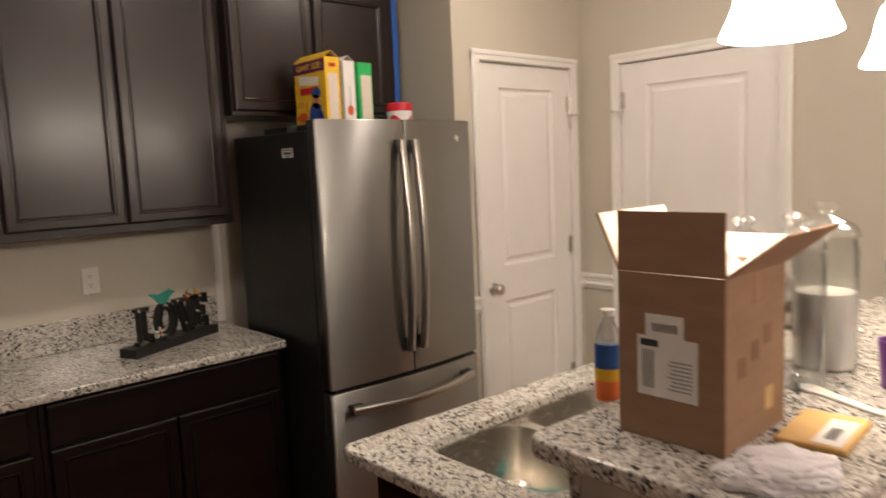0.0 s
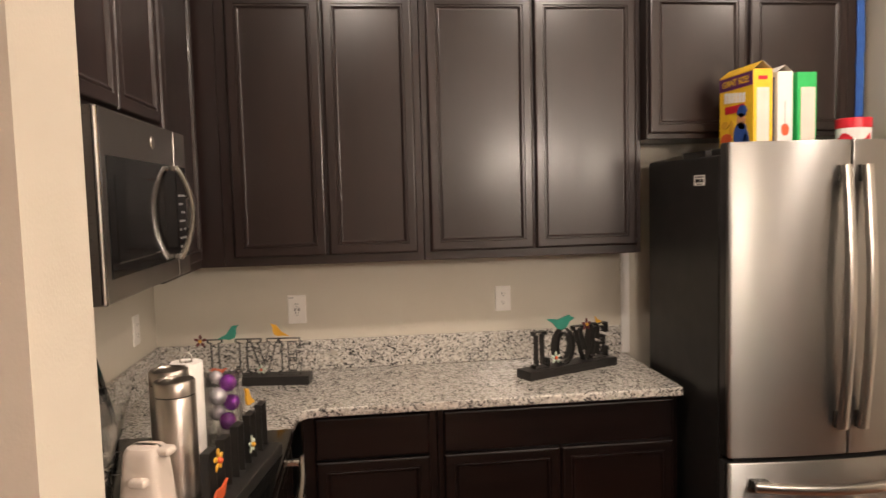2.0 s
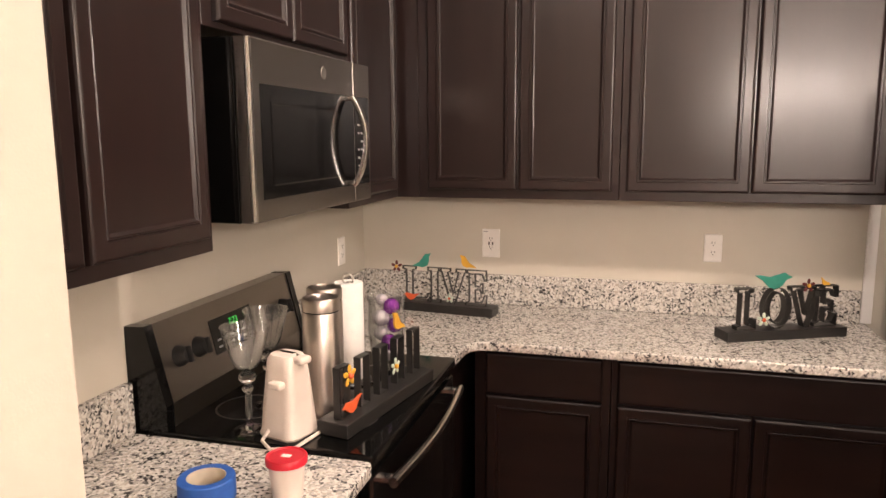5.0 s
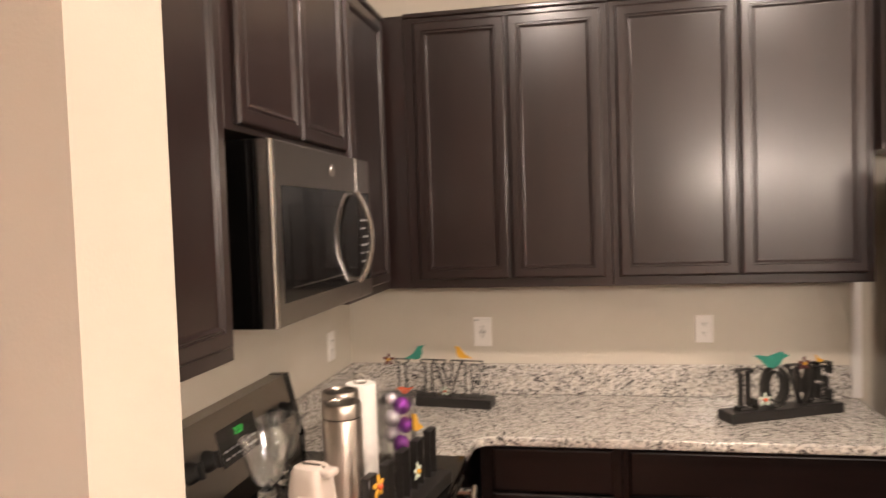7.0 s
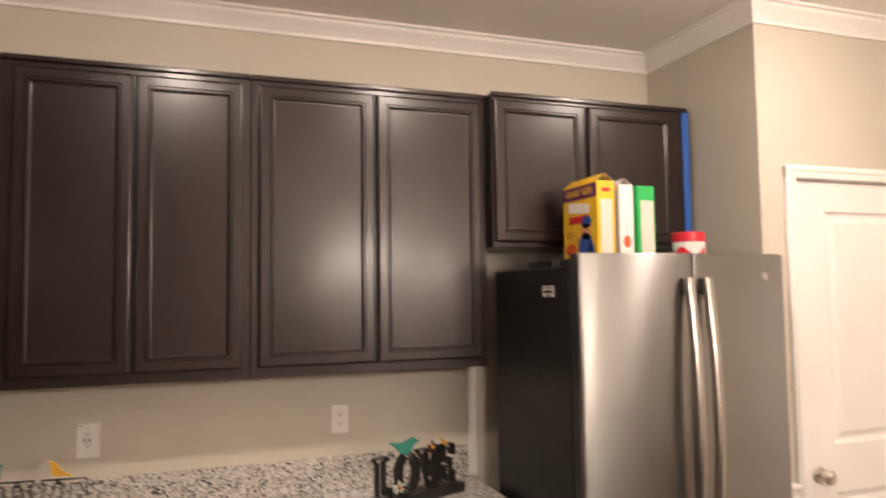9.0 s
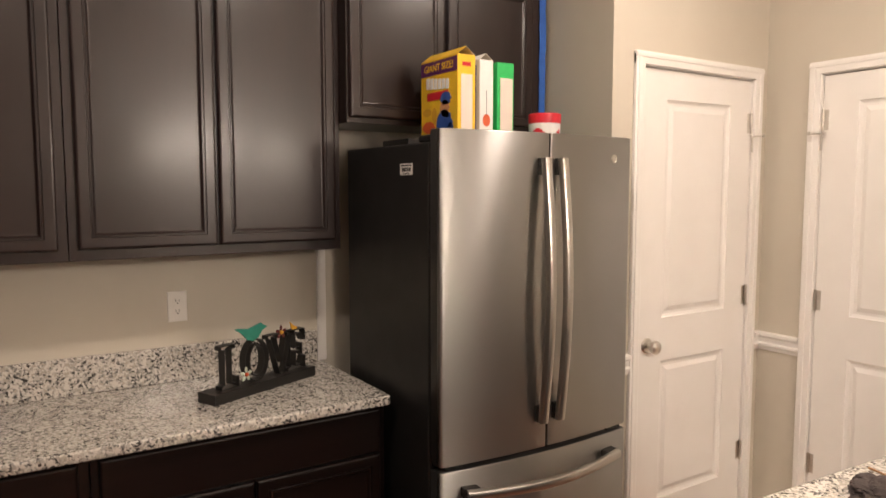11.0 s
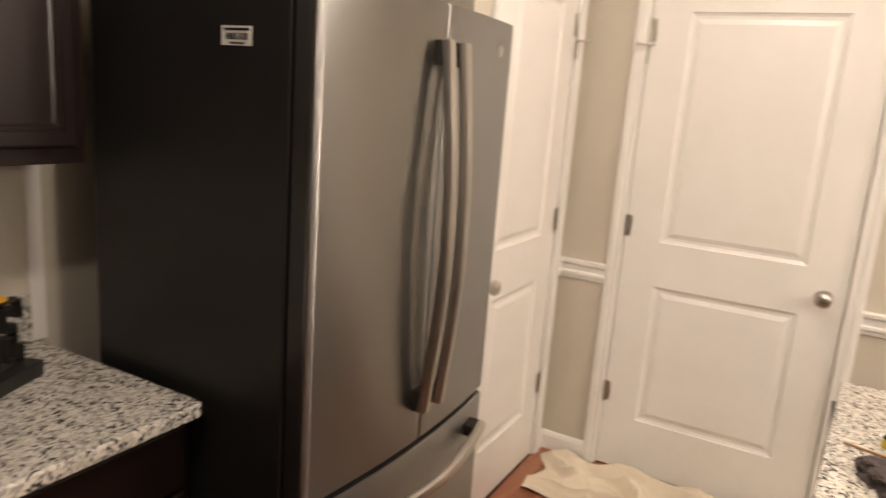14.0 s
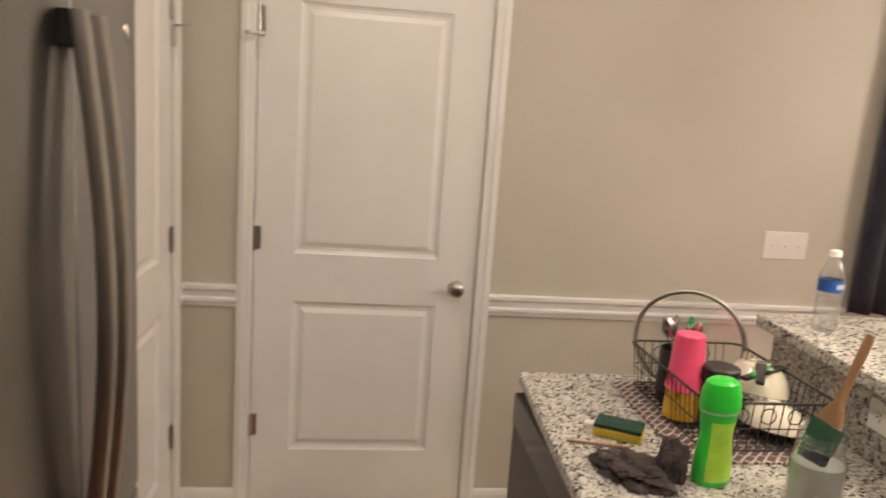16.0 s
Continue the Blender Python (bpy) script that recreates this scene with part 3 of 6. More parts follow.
# ---- refrigerator ----
def fridge():
    f = thing("refrigerator", (1.667, 2.655, 0), 0, "stainless french-door refrigerator with black sides, doors closed", "refrigerator")
    W, D = 0.855, 0.61
    bm = B()
    box(bm, 0, W, 0.004, D, 0.03, 1.782, 0.006)
    part("body", bm, black_side, f, "black textured side panels")
    bm = B()
    box(bm, 0.012, W - 0.012, -0.008, 0.01, 0.05, 1.77)
    part("gasket", bm, black_plastic, f)

    def front(x0, x1, z0, z1, r0, r1, name):
        """Door with a bowed face and rolled upright edges of radius r0 and r1."""
        bm = B()
        def bow(x):
            u = (x - W / 2) / (W / 2)
            return -0.062 - 0.029 * (1 - u * u)
        line = [(x0, -0.006), (x0, bow(x0) + r0)]
        line += [(x0 + r0 * (1 - math.cos(a)), bow(x0 + r0) + r0 * (1 - math.sin(a))) for a in (math.pi / 2 * k / 6 for k in range(1, 7))]
        line += [(x, bow(x)) for x in (x0 + r0 + (x1 - r1 - x0 - r0) * k / 14 for k in range(1, 14))]
        line += [(x1 - r1 * (1 - math.cos(a)), bow(x1 - r1) + r1 * (1 - math.sin(a))) for a in (math.pi / 2 * k / 6 for k in range(6, 0, -1))]
        line += [(x1, bow(x1) + r1), (x1, -0.006)]
        mid = (x0 + x1) / 2
        def ring(z, inset):
            out = []
            for x, y in line:
                k = 1 - inset / (x1 - x0) * 2
                out.append(bm.verts.new((mid + (x - mid) * k, min(-0.006, y + inset), z)))
            return out
        rings = [ring(z0, 0.006), ring(z0 + 0.002, 0.002), ring(z0 + 0.006, 0.0), ring(z1 - 0.006, 0.0), ring(z1 - 0.002, 0.002), ring(z1, 0.006)]
        n = len(line)
        for a, b in zip(rings, rings[1:]):
            for k in range(n - 1):
                q = bm.faces.new((a[k], a[k + 1], b[k + 1], b[k]))
                q.material_index = 1 if k in (0, n - 2) else 0
            bm.faces.new((a[-1], a[0], b[0], b[-1])).material_index = 1
        for g in (rings[0], rings[-1]):
            bm.faces.new(g).material_index = 1
        return part(name, bm, [steel, door_edge], f, "brushed stainless steel front with dark edges", True)

    left = front(0.0, W / 2 - 0.003, 0.727, 1.822, 0.016, 0.005, "door")
    right = front(W / 2 + 0.003, W, 0.727, 1.822, 0.005, 0.016, "door")
    low = front(0.0, W, 0.06, 0.710, 0.016, 0.016, "freezer_drawer")

    def bar(owner, pts, across, half):
        """Arched flat bar: a rounded strip along pts, with a deep block at either end that meets the door."""
        bm = B()
        rows = []
        n = len(pts)
        for k, p in enumerate(pts):
            d = (Vector(pts[min(k + 1, n - 1)]) - Vector(pts[max(k - 1, 0)])).normalized()
            w = Vector(across)
            o = w.cross(d).normalized()
            if o.y > 0:
                o = -o
            p = Vector(p)
            sec = [(-1, -0.5), (-1, 0.25), (-0.72, 0.8), (-0.3, 1.0), (0.3, 1.0), (0.72, 0.8), (1, 0.25), (1, -0.5), (0.7, -0.8), (-0.7, -0.8)]
            rows.append([bm.verts.new(p + w * half * u + o * 0.014 * v) for u, v in sec])
        for a, b in zip(rows, rows[1:]):
            for k in range(10):
                bm.faces.new((a[k], a[(k + 1) % 10], b[(k + 1) % 10], b[k]))
        bm.faces.new(rows[0])
        bm.faces.new(rows[-1])
        h = part("handle", bm, handle_steel, owner, "arched stainless bar handle", True)
        for e, nxt in ((pts[0], pts[1]), (pts[-1], pts[-2])):
            d = (Vector(nxt) - Vector(e)).normalized()
            c = Vector(e) + d * 0.028
            w = Vector(across) * half * 0.96
            bm = B()
            near, far = [], []
            for u, v in ((-1, -0.028), (1, -0.028), (1, 0.028), (-1, 0.028)):
                q = Vector(e) + Vector((d.x, 0, d.z)).normalized() * (0.028 + v) + w * u
                near.append(bm.verts.new((q.x, e[1] + d.y * (0.028 + v), q.z)))
                far.append(bm.verts.new((q.x, -0.070, q.z)))
            for k in range(4):
                bm.faces.new((near[k], near[(k + 1) % 4], far[(k + 1) % 4], far[k]))
            bm.faces.new(near)
            bm.faces.new(far)
            part("handle_post", bm, post_steel, h, "dark block at the end of the bar")

    for owner, x in ((left, W / 2 - 0.038), (right, W / 2 + 0.038)):
        pts = [(x, -0.116 - 0.034 * math.sin(math.pi * k / 24), 0.828 + 0.907 * k / 24) for k in range(25)]
        bar(owner, pts, (1, 0, 0), 0.0175)
    pts = [(0.075 + (W - 0.165) * k / 24, -0.112 - 0.048 * math.sin(math.pi * k / 24), 0.640 - 0.010 * math.sin(math.pi * k / 24)) for k in range(25)]
    bar(low, pts, (0, 0, 1), 0.017)
    bm = lathe(B(), [(0.0, 0.003), (0.011, 0.003), (0.013, 0.002), (0.015, 0.004), (0.016, 0.0), (0.0, 0.0)], 24, Matrix.Translation((0.752, -0.0725, 1.742)) @ pose(0, 0, 0, 90, 0, 8))
    part("badge", bm, nickel, right, "small round silver badge", True)
    for x in (0.06, W - 0.06):
        bm = B()
        box(bm, x - 0.04, x + 0.04, -0.004, 0.10, 1.783, 1.808, 0.006)
        part("hinge_cover", bm, black_plastic, f, "", False)
        bm = B()
        box(bm, x - 0.035, x + 0.035, -0.055, -0.008, 0.711, 0.726, 0.002)
        part("hinge", bm, black_plastic, f)
    for x in (0.06, W - 0.06):
        for y in (0.05, D - 0.05):
            part("foot", lathe(B(), [(0, 0), (0.02, 0), (0.02, 0.034), (0, 0.034)], 12, Matrix.Translation((x, y, 0))), black_plastic, f)
    bm = B()
    box(bm, -0.0012, 0, 0.105, 0.188, 1.679, 1.717)
    st = part("label_sticker", bm, plastic, f, "white barcode sticker")
    bm = B()
    for k in range(16):
        y = 0.116 + k * 0.0038
        box(bm, -0.0018, -0.001, y, y + random.choice((0.0012, 0.002, 0.0026)), 1.690, 1.703)
    box(bm, -0.0018, -0.001, 0.112, 0.18, 1.708, 1.7125)
    box(bm, -0.0018, -0.001, 0.125, 0.165, 1.682, 1.6855)
    part("barcode", bm, black_plastic, st)


fridge()

# ---- microwave over the range ----
def microwave():
    w, h, d = 0.766, 0.437, 0.308
    m = thing("microwave", (XL, 1.915, 1.444), 90, "dark stainless over-range microwave with curved handle", "microwave")
    bm = B()
    box(bm, 0, w, -d, -0.001, 0, h, 0.003)
    part("case", bm, black_gloss, m, "black case")
    f = -0.346
    bm = B()
    box(bm, 0.0, 0.628, f, -d - 0.001, 0.0, h, 0.004)
    dr = part("door", bm, dark_steel, m, "dark stainless door")
    bm = B()
    box(bm, -0.0015, 0.017, f - 0.003, f + 0.010, 0.0, h, 0.005)
    part("edge_strip", bm, steel_h, dr, "bright polished edge strip")
    bm = B()
    box(bm, 0.048, 0.626, f - 0.002, f + 0.004, 0.054, 0.332, 0.0015)
    win = part("window", bm, black_gloss, dr, "black glass window")
    bm = nested(B(), 0.095, 0.50, 0.085, 0.29, [(0, f - 0.0025), (0.004, f - 0.003), (0.006, f - 0.0022)])
    part("window_frame", bm, black_gloss, win)
    bm = B()
    box(bm, 0.632, w, f, -d - 0.001, 0.0, h, 0.004)
    part("control_frame", bm, dark_steel, m, "dark stainless control surround")
    bm = B()
    box(bm, 0.634, 0.748, f - 0.0025, f + 0.004, 0.054, 0.332, 0.0015)
    pn = part("control_panel", bm, black_gloss, m, "black glass control panel")
    pale = noisy(material("pale_print", rough=0.5), (0.35, 0.35, 0.35), (0.45, 0.45, 0.45), 30)
    for r in range(7):
        for c in range(3):
            if (r * 3 + c) % 5 != 2:
                bm = B()
                box(bm, 0.652 + c * 0.026, 0.664 + c * 0.026, f - 0.0034, f - 0.002, 0.085 + r * 0.026, 0.091 + r * 0.026)
                part("key_mark", bm, pale, pn)
    pts = [(0.578 + 0.012 * math.sin(math.pi * k / 20), f - 0.016 - 0.040 * math.sin(math.pi * k / 20) ** 0.8, 0.058 + 0.270 * k / 20) for k in range(21)]
    hd = part("handle", tube(B(), pts, 0.0085, 14, flat=1.5, up=(1, 0, 0), square=0.5), steel_h, dr, "arched bright steel bar handle", True)
    for z in (0.058, 0.316):
        bm = B()
        box(bm, 0.566, 0.590, f - 0.024, f - 0.0015, z, z + 0.014, 0.003)
        part("handle_post", bm, steel_h, hd)
    bm = lathe(B(), [(0.0, 0.002), (0.016, 0.002), (0.018, 0.0), (0.0, 0.0)], 24, Matrix.Translation((0.408, f - 0.001, 0.386)) @ pose(0, 0, 0, 90, 0, 0))
    part("badge", bm, nickel, dr, "round silver badge", True)
    bm = B()
    for k in range(10):
        box(bm, 0.05 + k * 0.03, 0.07 + k * 0.03, -0.26, -0.06, -0.002, 0.001)
    part("vent_grille", bm, black_plastic, m)


microwave()

# ---- range ----
def stove():
    w = 0.762
    s = thing("range_cooker", (XL, 1.858, 0), 90, "black and stainless freestanding electric range with glass top", "range cooker")
    bm = B()
    box(bm, 0, w, -0.615, -0.02, 0.02, 0.885, 0.003)
    part("body", bm, black_gloss, s, "black enamel body")
    bm = B()
    box(bm, -0.004, w + 0.004, -0.655, -0.06, 0.886, 0.922, 0.006)
    part("cooktop", bm, black_gloss, s, "black glass cooktop")
    bm = B()
    box(bm, 0.004, w - 0.004, -0.650, -0.617, 0.25, 0.865, 0.006)
    dr = part("oven_door", bm, black_gloss, s, "black glass oven door")
    pts = [(0.05 + (w - 0.1) * k / 16, -0.685 - 0.02 * math.sin(math.pi * k / 16), 0.835) for k in range(17)]
    bm = tube(B(), pts, 0.012, 12, flat=1.2)
    for x in (0.07, w - 0.07):
        tube(bm, [(x, -0.645, 0.835), (x, -0.69, 0.835)], 0.012, 10)
    part("handle", bm, steel_h, dr, "stainless bar handle", True)
    bm = B()
    box(bm, 0.004, w - 0.004, -0.648, -0.617, 0.06, 0.24, 0.006)
    part("drawer", bm, dark_steel, s, "dark stainless storage drawer")
    # slanted backguard
    bm = B()
    prof = [(-0.001, 0.90), (-0.001, 1.185), (-0.055, 1.187), (-0.105, 0.985), (-0.105, 0.90)]
    for x0, x1 in ((-0.002, 0.028), (w - 0.028, w + 0.002)):
        bm = B()
        a = [bm.verts.new((x0, y - (0.004 if y < -0.01 else 0), z + (0.002 if z > 1 else 0))) for y, z in prof]
        b = [bm.verts.new((x1, y - (0.004 if y < -0.01 else 0), z + (0.002 if z > 1 else 0))) for y, z in prof]
        bm.faces.new(a[::-1])
        bm.faces.new(b)
        for k in range(5):
            bm.faces.new((a[k], a[(k + 1) % 5], b[(k + 1) % 5], b[k]))
        part("backguard_end", bm, black_gloss, s, "black end cap")
    bm = B()
    a = [bm.verts.new((0.028, y, z)) for y, z in prof]
    b = [bm.verts.new((w - 0.028, y, z)) for y, z in prof]
    bm.faces.new(a[::-1])
    bm.faces.new(b)
    for k in range(5):
        bm.faces.new((a[k], a[(k + 1) % 5], b[(k + 1) % 5], b[k]))
    bg = part("backguard", bm, guard_steel, s, "slanted stainless control backguard")
    sl = math.degrees(math.atan2(0.05, 0.202))
    def on(x, u):
        return Matrix.Translation((x, -0.105 + 0.05 * u, 0.985 + 0.202 * u)) @ pose(0, 0, 0, 90 - sl, 0, 0)
    for x in (0.10, 0.185, w - 0.185, w - 0.10):
        bm = lathe(B(), [(0, 0.0), (0.029, 0.0), (0.027, 0.010), (0.021, 0.024), (0.019, 0.030), (0.0, 0.031)], 24, on(x, 0.5))
        t = B()
        box(t, -0.005, 0.005, -0.022, 0.022, 0.028, 0.040, 0.002)
        merge(bm, t, on(x, 0.5))
        part("knob", bm, black_plastic, bg, "black control knob", True)
    bm = B()
    t = B()
    box(t, -0.11, 0.11, -0.05, 0.05, 0, 0.002, 0.0008, 1)
    merge(bm, t, on(w / 2 - 0.02, 0.52))
    dp = part("display", bm, black_gloss, bg, "black glass clock display")
    led = material("green_led", (0.0, 0.1, 0.0), 0.5)
    bsdf(led).inputs["Emission Color"].default_value = (0.06, 1.0, 0.12, 1)
    bsdf(led).inputs["Emission Strength"].default_value = 0.15
    part("clock_digits", lettering("7:23", 0.028, on(w / 2 - 0.015, 0.64) @ Matrix.Translation((0, 0, 0.0032))), led, dp, "green glowing clock digits")
    bm = B()
    for r in range(2):
        for c in range(6):
            t = B()
            box(t, -0.09 + c * 0.032, -0.072 + c * 0.032, -0.034 + r * 0.02, -0.029 + r * 0.02, 0.002, 0.0028)
            merge(bm, t, on(w / 2 - 0.02, 0.52))
    part("key_marks", bm, bpy.data.materials["pale_print"], dp)
    for x, y, r in ((0.2, -0.48, 0.105), (0.56, -0.48, 0.085), (0.2, -0.22, 0.085), (0.56, -0.22, 0.105)):
        part("burner_ring", lathe(B(), [(r, 0.9222), (r + 0.003, 0.9226), (r + 0.006, 0.9222)], 40, Matrix.Translation((x, y, 0))), dark_steel, s)


stove()

# ---- island with sink and raised bar ----
IX0, IX1, IY1 = 1.12, 2.806, 1.655
IW = IX1 - 0.03 - IX0 - 0.03
c = base_cab("island_cabinet", (IX1 - 0.03, 0.985, 0), 180, IW, 0.62, [("door", 0.66, 1.12, 0.125, 0.868), ("door", 1.13, 1.58, 0.125, 0.868)], "dark espresso wooden island base with sink cabinet", "", 0.66)
for q in ((0, 0.75, -0.62, 0), (IW - 0.02, IW, -0.62, 0), (0.75, IW - 0.02, -0.62, -0.60), (0.75, IW - 0.02, -0.02, 0)):
    bm = B()
    box(bm, *q, 0.661, 0.879, 0.001, 1)
    part("side_panel", bm, espresso_shaded, c)
d = thing("dishwasher", (IX1 - 0.04, 1.606, 0), 180, "black dishwasher built into island end", "dishwasher")
bm = B()
box(bm, 0.004, 0.60, -0.028, -0.001, 0.11, 0.868, 0.006)
part("door", bm, black_side, d)
bm = B()
box(bm, 0.004, 0.60, -0.030, -0.0285, 0.775, 0.868, 0.0005, 1)
part("control_panel", bm, black_gloss, d, "glossy black control strip")
outer = round_poly([(IX0 - 0.01, 0.985), (IX1, 0.895), (IX1, IY1 - 0.035), (IX0 - 0.01, IY1 + 0.06)], [0, 0, 0.02, 0.045], 8)
BOWLS = [(1.255, 1.595, 1.13, 1.56), (1.63, 1.985, 1.13, 1.56)]
holes = [round_poly([(x0, y0), (x1, y0), (x1, y1), (x0, y1)], 0.09, 8)[::-1] for x0, x1, y0, y1 in BOWLS]
solid("island_worktop", slab("island_worktop", [outer, round_poly([(1.255, 1.13), (1.985, 1.13), (1.985, 1.56), (1.255, 1.56)], 0.09, 8)[::-1]], CT - 0.034, CT, 0.006), granite, "speckled grey-white granite island worktop with sink cut-outs", "worktop", smooth=True)
sk = thing("sink", (0, 0, 0), 0, "double-bowl undermount stainless steel sink", "sink")
part("deck", slab("deck", [[(1.225, 1.10), (2.015, 1.10), (2.015, 1.59), (1.225, 1.59)]] + holes, CT - 0.0385, CT - 0.0345, 0.0005), sink_steel, sk, "steel divider and rim", True)
for (x0, x1, y0, y1) in BOWLS:
    bm = B()
    rings = []
    for inset, z, rad in ((-0.001, CT - 0.0375, 0.09), (0.0, CT - 0.045, 0.09), (0.012, CT - 0.19, 0.085), (0.03, CT - 0.212, 0.075), (0.06, CT - 0.218, 0.05)):
        rings.append([bm.verts.new((x, y, z)) for x, y in round_poly([(x0 + inset, y0 + inset), (x1 - inset, y0 + inset), (x1 - inset, y1 - inset), (x0 + inset, y1 - inset)], rad, 8)])
    for a, b in zip(rings, rings[1:]):
        for k in range(len(a)):
            bm.faces.new((a[k], a[(k + 1) % len(a)], b[(k + 1) % len(a)], b[k]))
    bm.faces.new(rings[-1])
    bowl = part("bowl", bm, sink_steel, sk, "brushed stainless bowl", True)
    part("drain", lathe(B(), [(0.0, 0.002), (0.02, 0.002), (0.03, 0.004), (0.042, 0.003), (0.045, 0.0), (0.0, 0.0)], 28, Matrix.Translation(((x0 + x1) / 2, (y0 + y1) / 2 - 0.03, CT - 0.218))), steel_h, bowl, "", True)
def askew(x, y):
    """Along the bar, which turns slightly away from the island's cabinets."""
    return (x, y - 0.056 * (x - 1.065))


solid("bar_wall", slab("bar_wall", [[askew(IX0 + 0.02, 0.70), askew(2.70, 0.70), askew(2.70, 0.975), askew(IX0 + 0.02, 0.975)]], 0, BT - 0.037, 0.002), white, "white painted half wall carrying the bar top", "half wall", "structure")
solid("backsplash", slab("backsplash", [[askew(IX0 + 0.015, 0.976), askew(2.71, 0.976), askew(2.71, 0.999), askew(IX0 + 0.015, 0.999)]], CT + 0.001, BT - 0.0375, 0.002), granite, "speckled granite splash below the bar top", "backsplash")
outer = round_poly([askew(1.065, 0.545), askew(2.75, 0.545), askew(2.75, 1.045), askew(1.065, 1.045)], [0.05, 0.05, 0.02, 0.05], 8)
solid("bar_top", slab("bar_top", [outer], BT - 0.036, BT, 0.006), granite, "speckled grey-white granite raised bar top", "bar top", smooth=True)

# ---- colours of the small things ----
def coat(name, c, rough=0.45, spread=0.12, **k):
    return noisy(material(name, rough=rough, **k), tuple(v * (1 - spread) for v in c), tuple(min(1, v * (1 + spread)) for v in c), 14)


card = noisy(material("corrugated_card", rough=0.75), (0.25, 0.145, 0.082), (0.31, 0.185, 0.108), 7, (1, 1, 5), rough=(0.7, 0.85), bump=0.25, bump_scale=60)
# pale carton flaps; on the shipping box this tone carries lamp light
card_in = noisy(material("pale_card_inside", rough=0.8), (0.62, 0.54, 0.44), (0.70, 0.62, 0.52), 8)
paper = coat("white_paper", (0.72, 0.70, 0.67), 0.7, 0.05)
ink = coat("black_ink", (0.03, 0.03, 0.03), 0.6)
grey_ink = coat("grey_ink", (0.30, 0.29, 0.28), 0.6)
yellow = coat("yellow_print", (0.75, 0.46, 0.02), 0.4)
purple = coat("purple_print", (0.10, 0.015, 0.10), 0.4)
blue = coat("blue_print", (0.03, 0.08, 0.30), 0.4)
red = coat("red_plastic", (0.55, 0.015, 0.03), 0.35)
pink = coat("pink_plastic", (0.85, 0.09, 0.20), 0.35, 0.06)
green = coat("green_print", (0.02, 0.42, 0.10), 0.4)
bright_green = coat("bright_green_plastic", (0.03, 0.55, 0.04), 0.28, 0.1)
lime = coat("lime_label", (0.35, 0.62, 0.05), 0.35, 0.25)
teal = coat("teal_paint", (0.03, 0.22, 0.16), 0.5, 0.2)
mustard = coat("mustard_paint", (0.62, 0.33, 0.03), 0.5)
orange = coat("orange_paint", (0.60, 0.10, 0.03), 0.45)
maroon = coat("maroon_paint", (0.10, 0.02, 0.02), 0.5)
pale_green = coat("pale_green_paint", (0.45, 0.52, 0.42), 0.5)
cream = coat("cream_plastic", (0.66, 0.57, 0.50), 0.35, 0.05)
porcelain = coat("cream_porcelain", (0.70, 0.64, 0.52), 0.18, 0.05)
tape_core = coat("tape_core", (0.55, 0.47, 0.36), 0.7)
thermos_steel = brushed("thermos_steel", (0.52, 0.47, 0.42), 0.30, (1, 1, 30), (0, 0, 1), 0.0, 0.004)
handle_wood = noisy(material("beech_handle", rough=0.5), (0.24, 0.125, 0.055), (0.38, 0.21, 0.10), 8, (1, 1, 0.15), bump=0.1)
towel_paper = noisy(material("paper_towel", rough=0.9), (0.74, 0.70, 0.66), (0.79, 0.755, 0.71), 30, bump=0.6, bump_scale=150, bump_dist=0.002)
cloth_white = noisy(material("white_terry", rough=0.95), (0.74, 0.70, 0.71), (0.80, 0.76, 0.77), 18, bump=0.4, bump_scale=500, bump_dist=0.002)
rag_grey = noisy(material("grey_rag", rough=0.95), (0.045, 0.035, 0.034), (0.085, 0.066, 0.064), 12, bump=0.8, bump_scale=400, bump_dist=0.002)
canvas = noisy(material("canvas_drop_cloth", rough=0.9), (0.64, 0.55, 0.43), (0.74, 0.66, 0.53), 5, bump=0.6, bump_scale=600, bump_dist=0.001)
curtain_cloth = noisy(material("dark_purple_velvet", rough=0.8), (0.016, 0.013, 0.024), (0.040, 0.033, 0.055), 22, (1, 1, 0.4), bump=0.5, bump_scale=200)
envelope_paper = noisy(material("kraft_envelope", rough=0.6), (0.55, 0.32, 0.09), (0.65, 0.40, 0.13), 10, bump=0.3, bump_scale=120)
amber = coat("amber_glass", (0.10, 0.035, 0.012), 0.15)
flour = coat("white_flour", (0.75, 0.72, 0.67), 0.9, 0.04)
milky = coat("milky_wash_water", (0.60, 0.62, 0.57), 0.3, 0.06)


def glassy(name, tint=(1, 1, 1), gloss=1.0):
    """Thin clear sheet: straight through, with a mirror sheen that grows at a slant."""
    m = material(name)
    tr = node(m, "ShaderNodeBsdfTransparent", Color=(*tint, 1))
    gl = node(m, "ShaderNodeBsdfGlossy", Roughness=0.03)
    fr = node(m, "ShaderNodeLayerWeight", Blend=0.25)
    k = node(m, "ShaderNodeMapRange", From_Min=0.0, From_Max=1.0, To_Min=0.07, To_Max=0.95 * gloss)
    k.interpolation_type = "SMOOTHSTEP"
    mix = node(m, "ShaderNodeMixShader")
    link(m, fr, "Facing", k, "Value")
    link(m, k, "Result", mix, 0)
    link(m, tr, "BSDF", mix, 1)
    link(m, gl, "BSDF", mix, 2)
    # a little white diffuse stands in for the bright sheen on the glass
    haze = node(m, "ShaderNodeBsdfDiffuse", Color=(0.85, 0.86, 0.84, 1))
    hazed = node(m, "ShaderNodeMixShader")
    hazed.inputs[0].default_value = 0.014
    link(m, mix, "Shader", hazed, 1)
    link(m, haze, "BSDF", hazed, 2)
    link(m, hazed, "Shader", m.node_tree.nodes["Material Output"], "Surface")
    return m


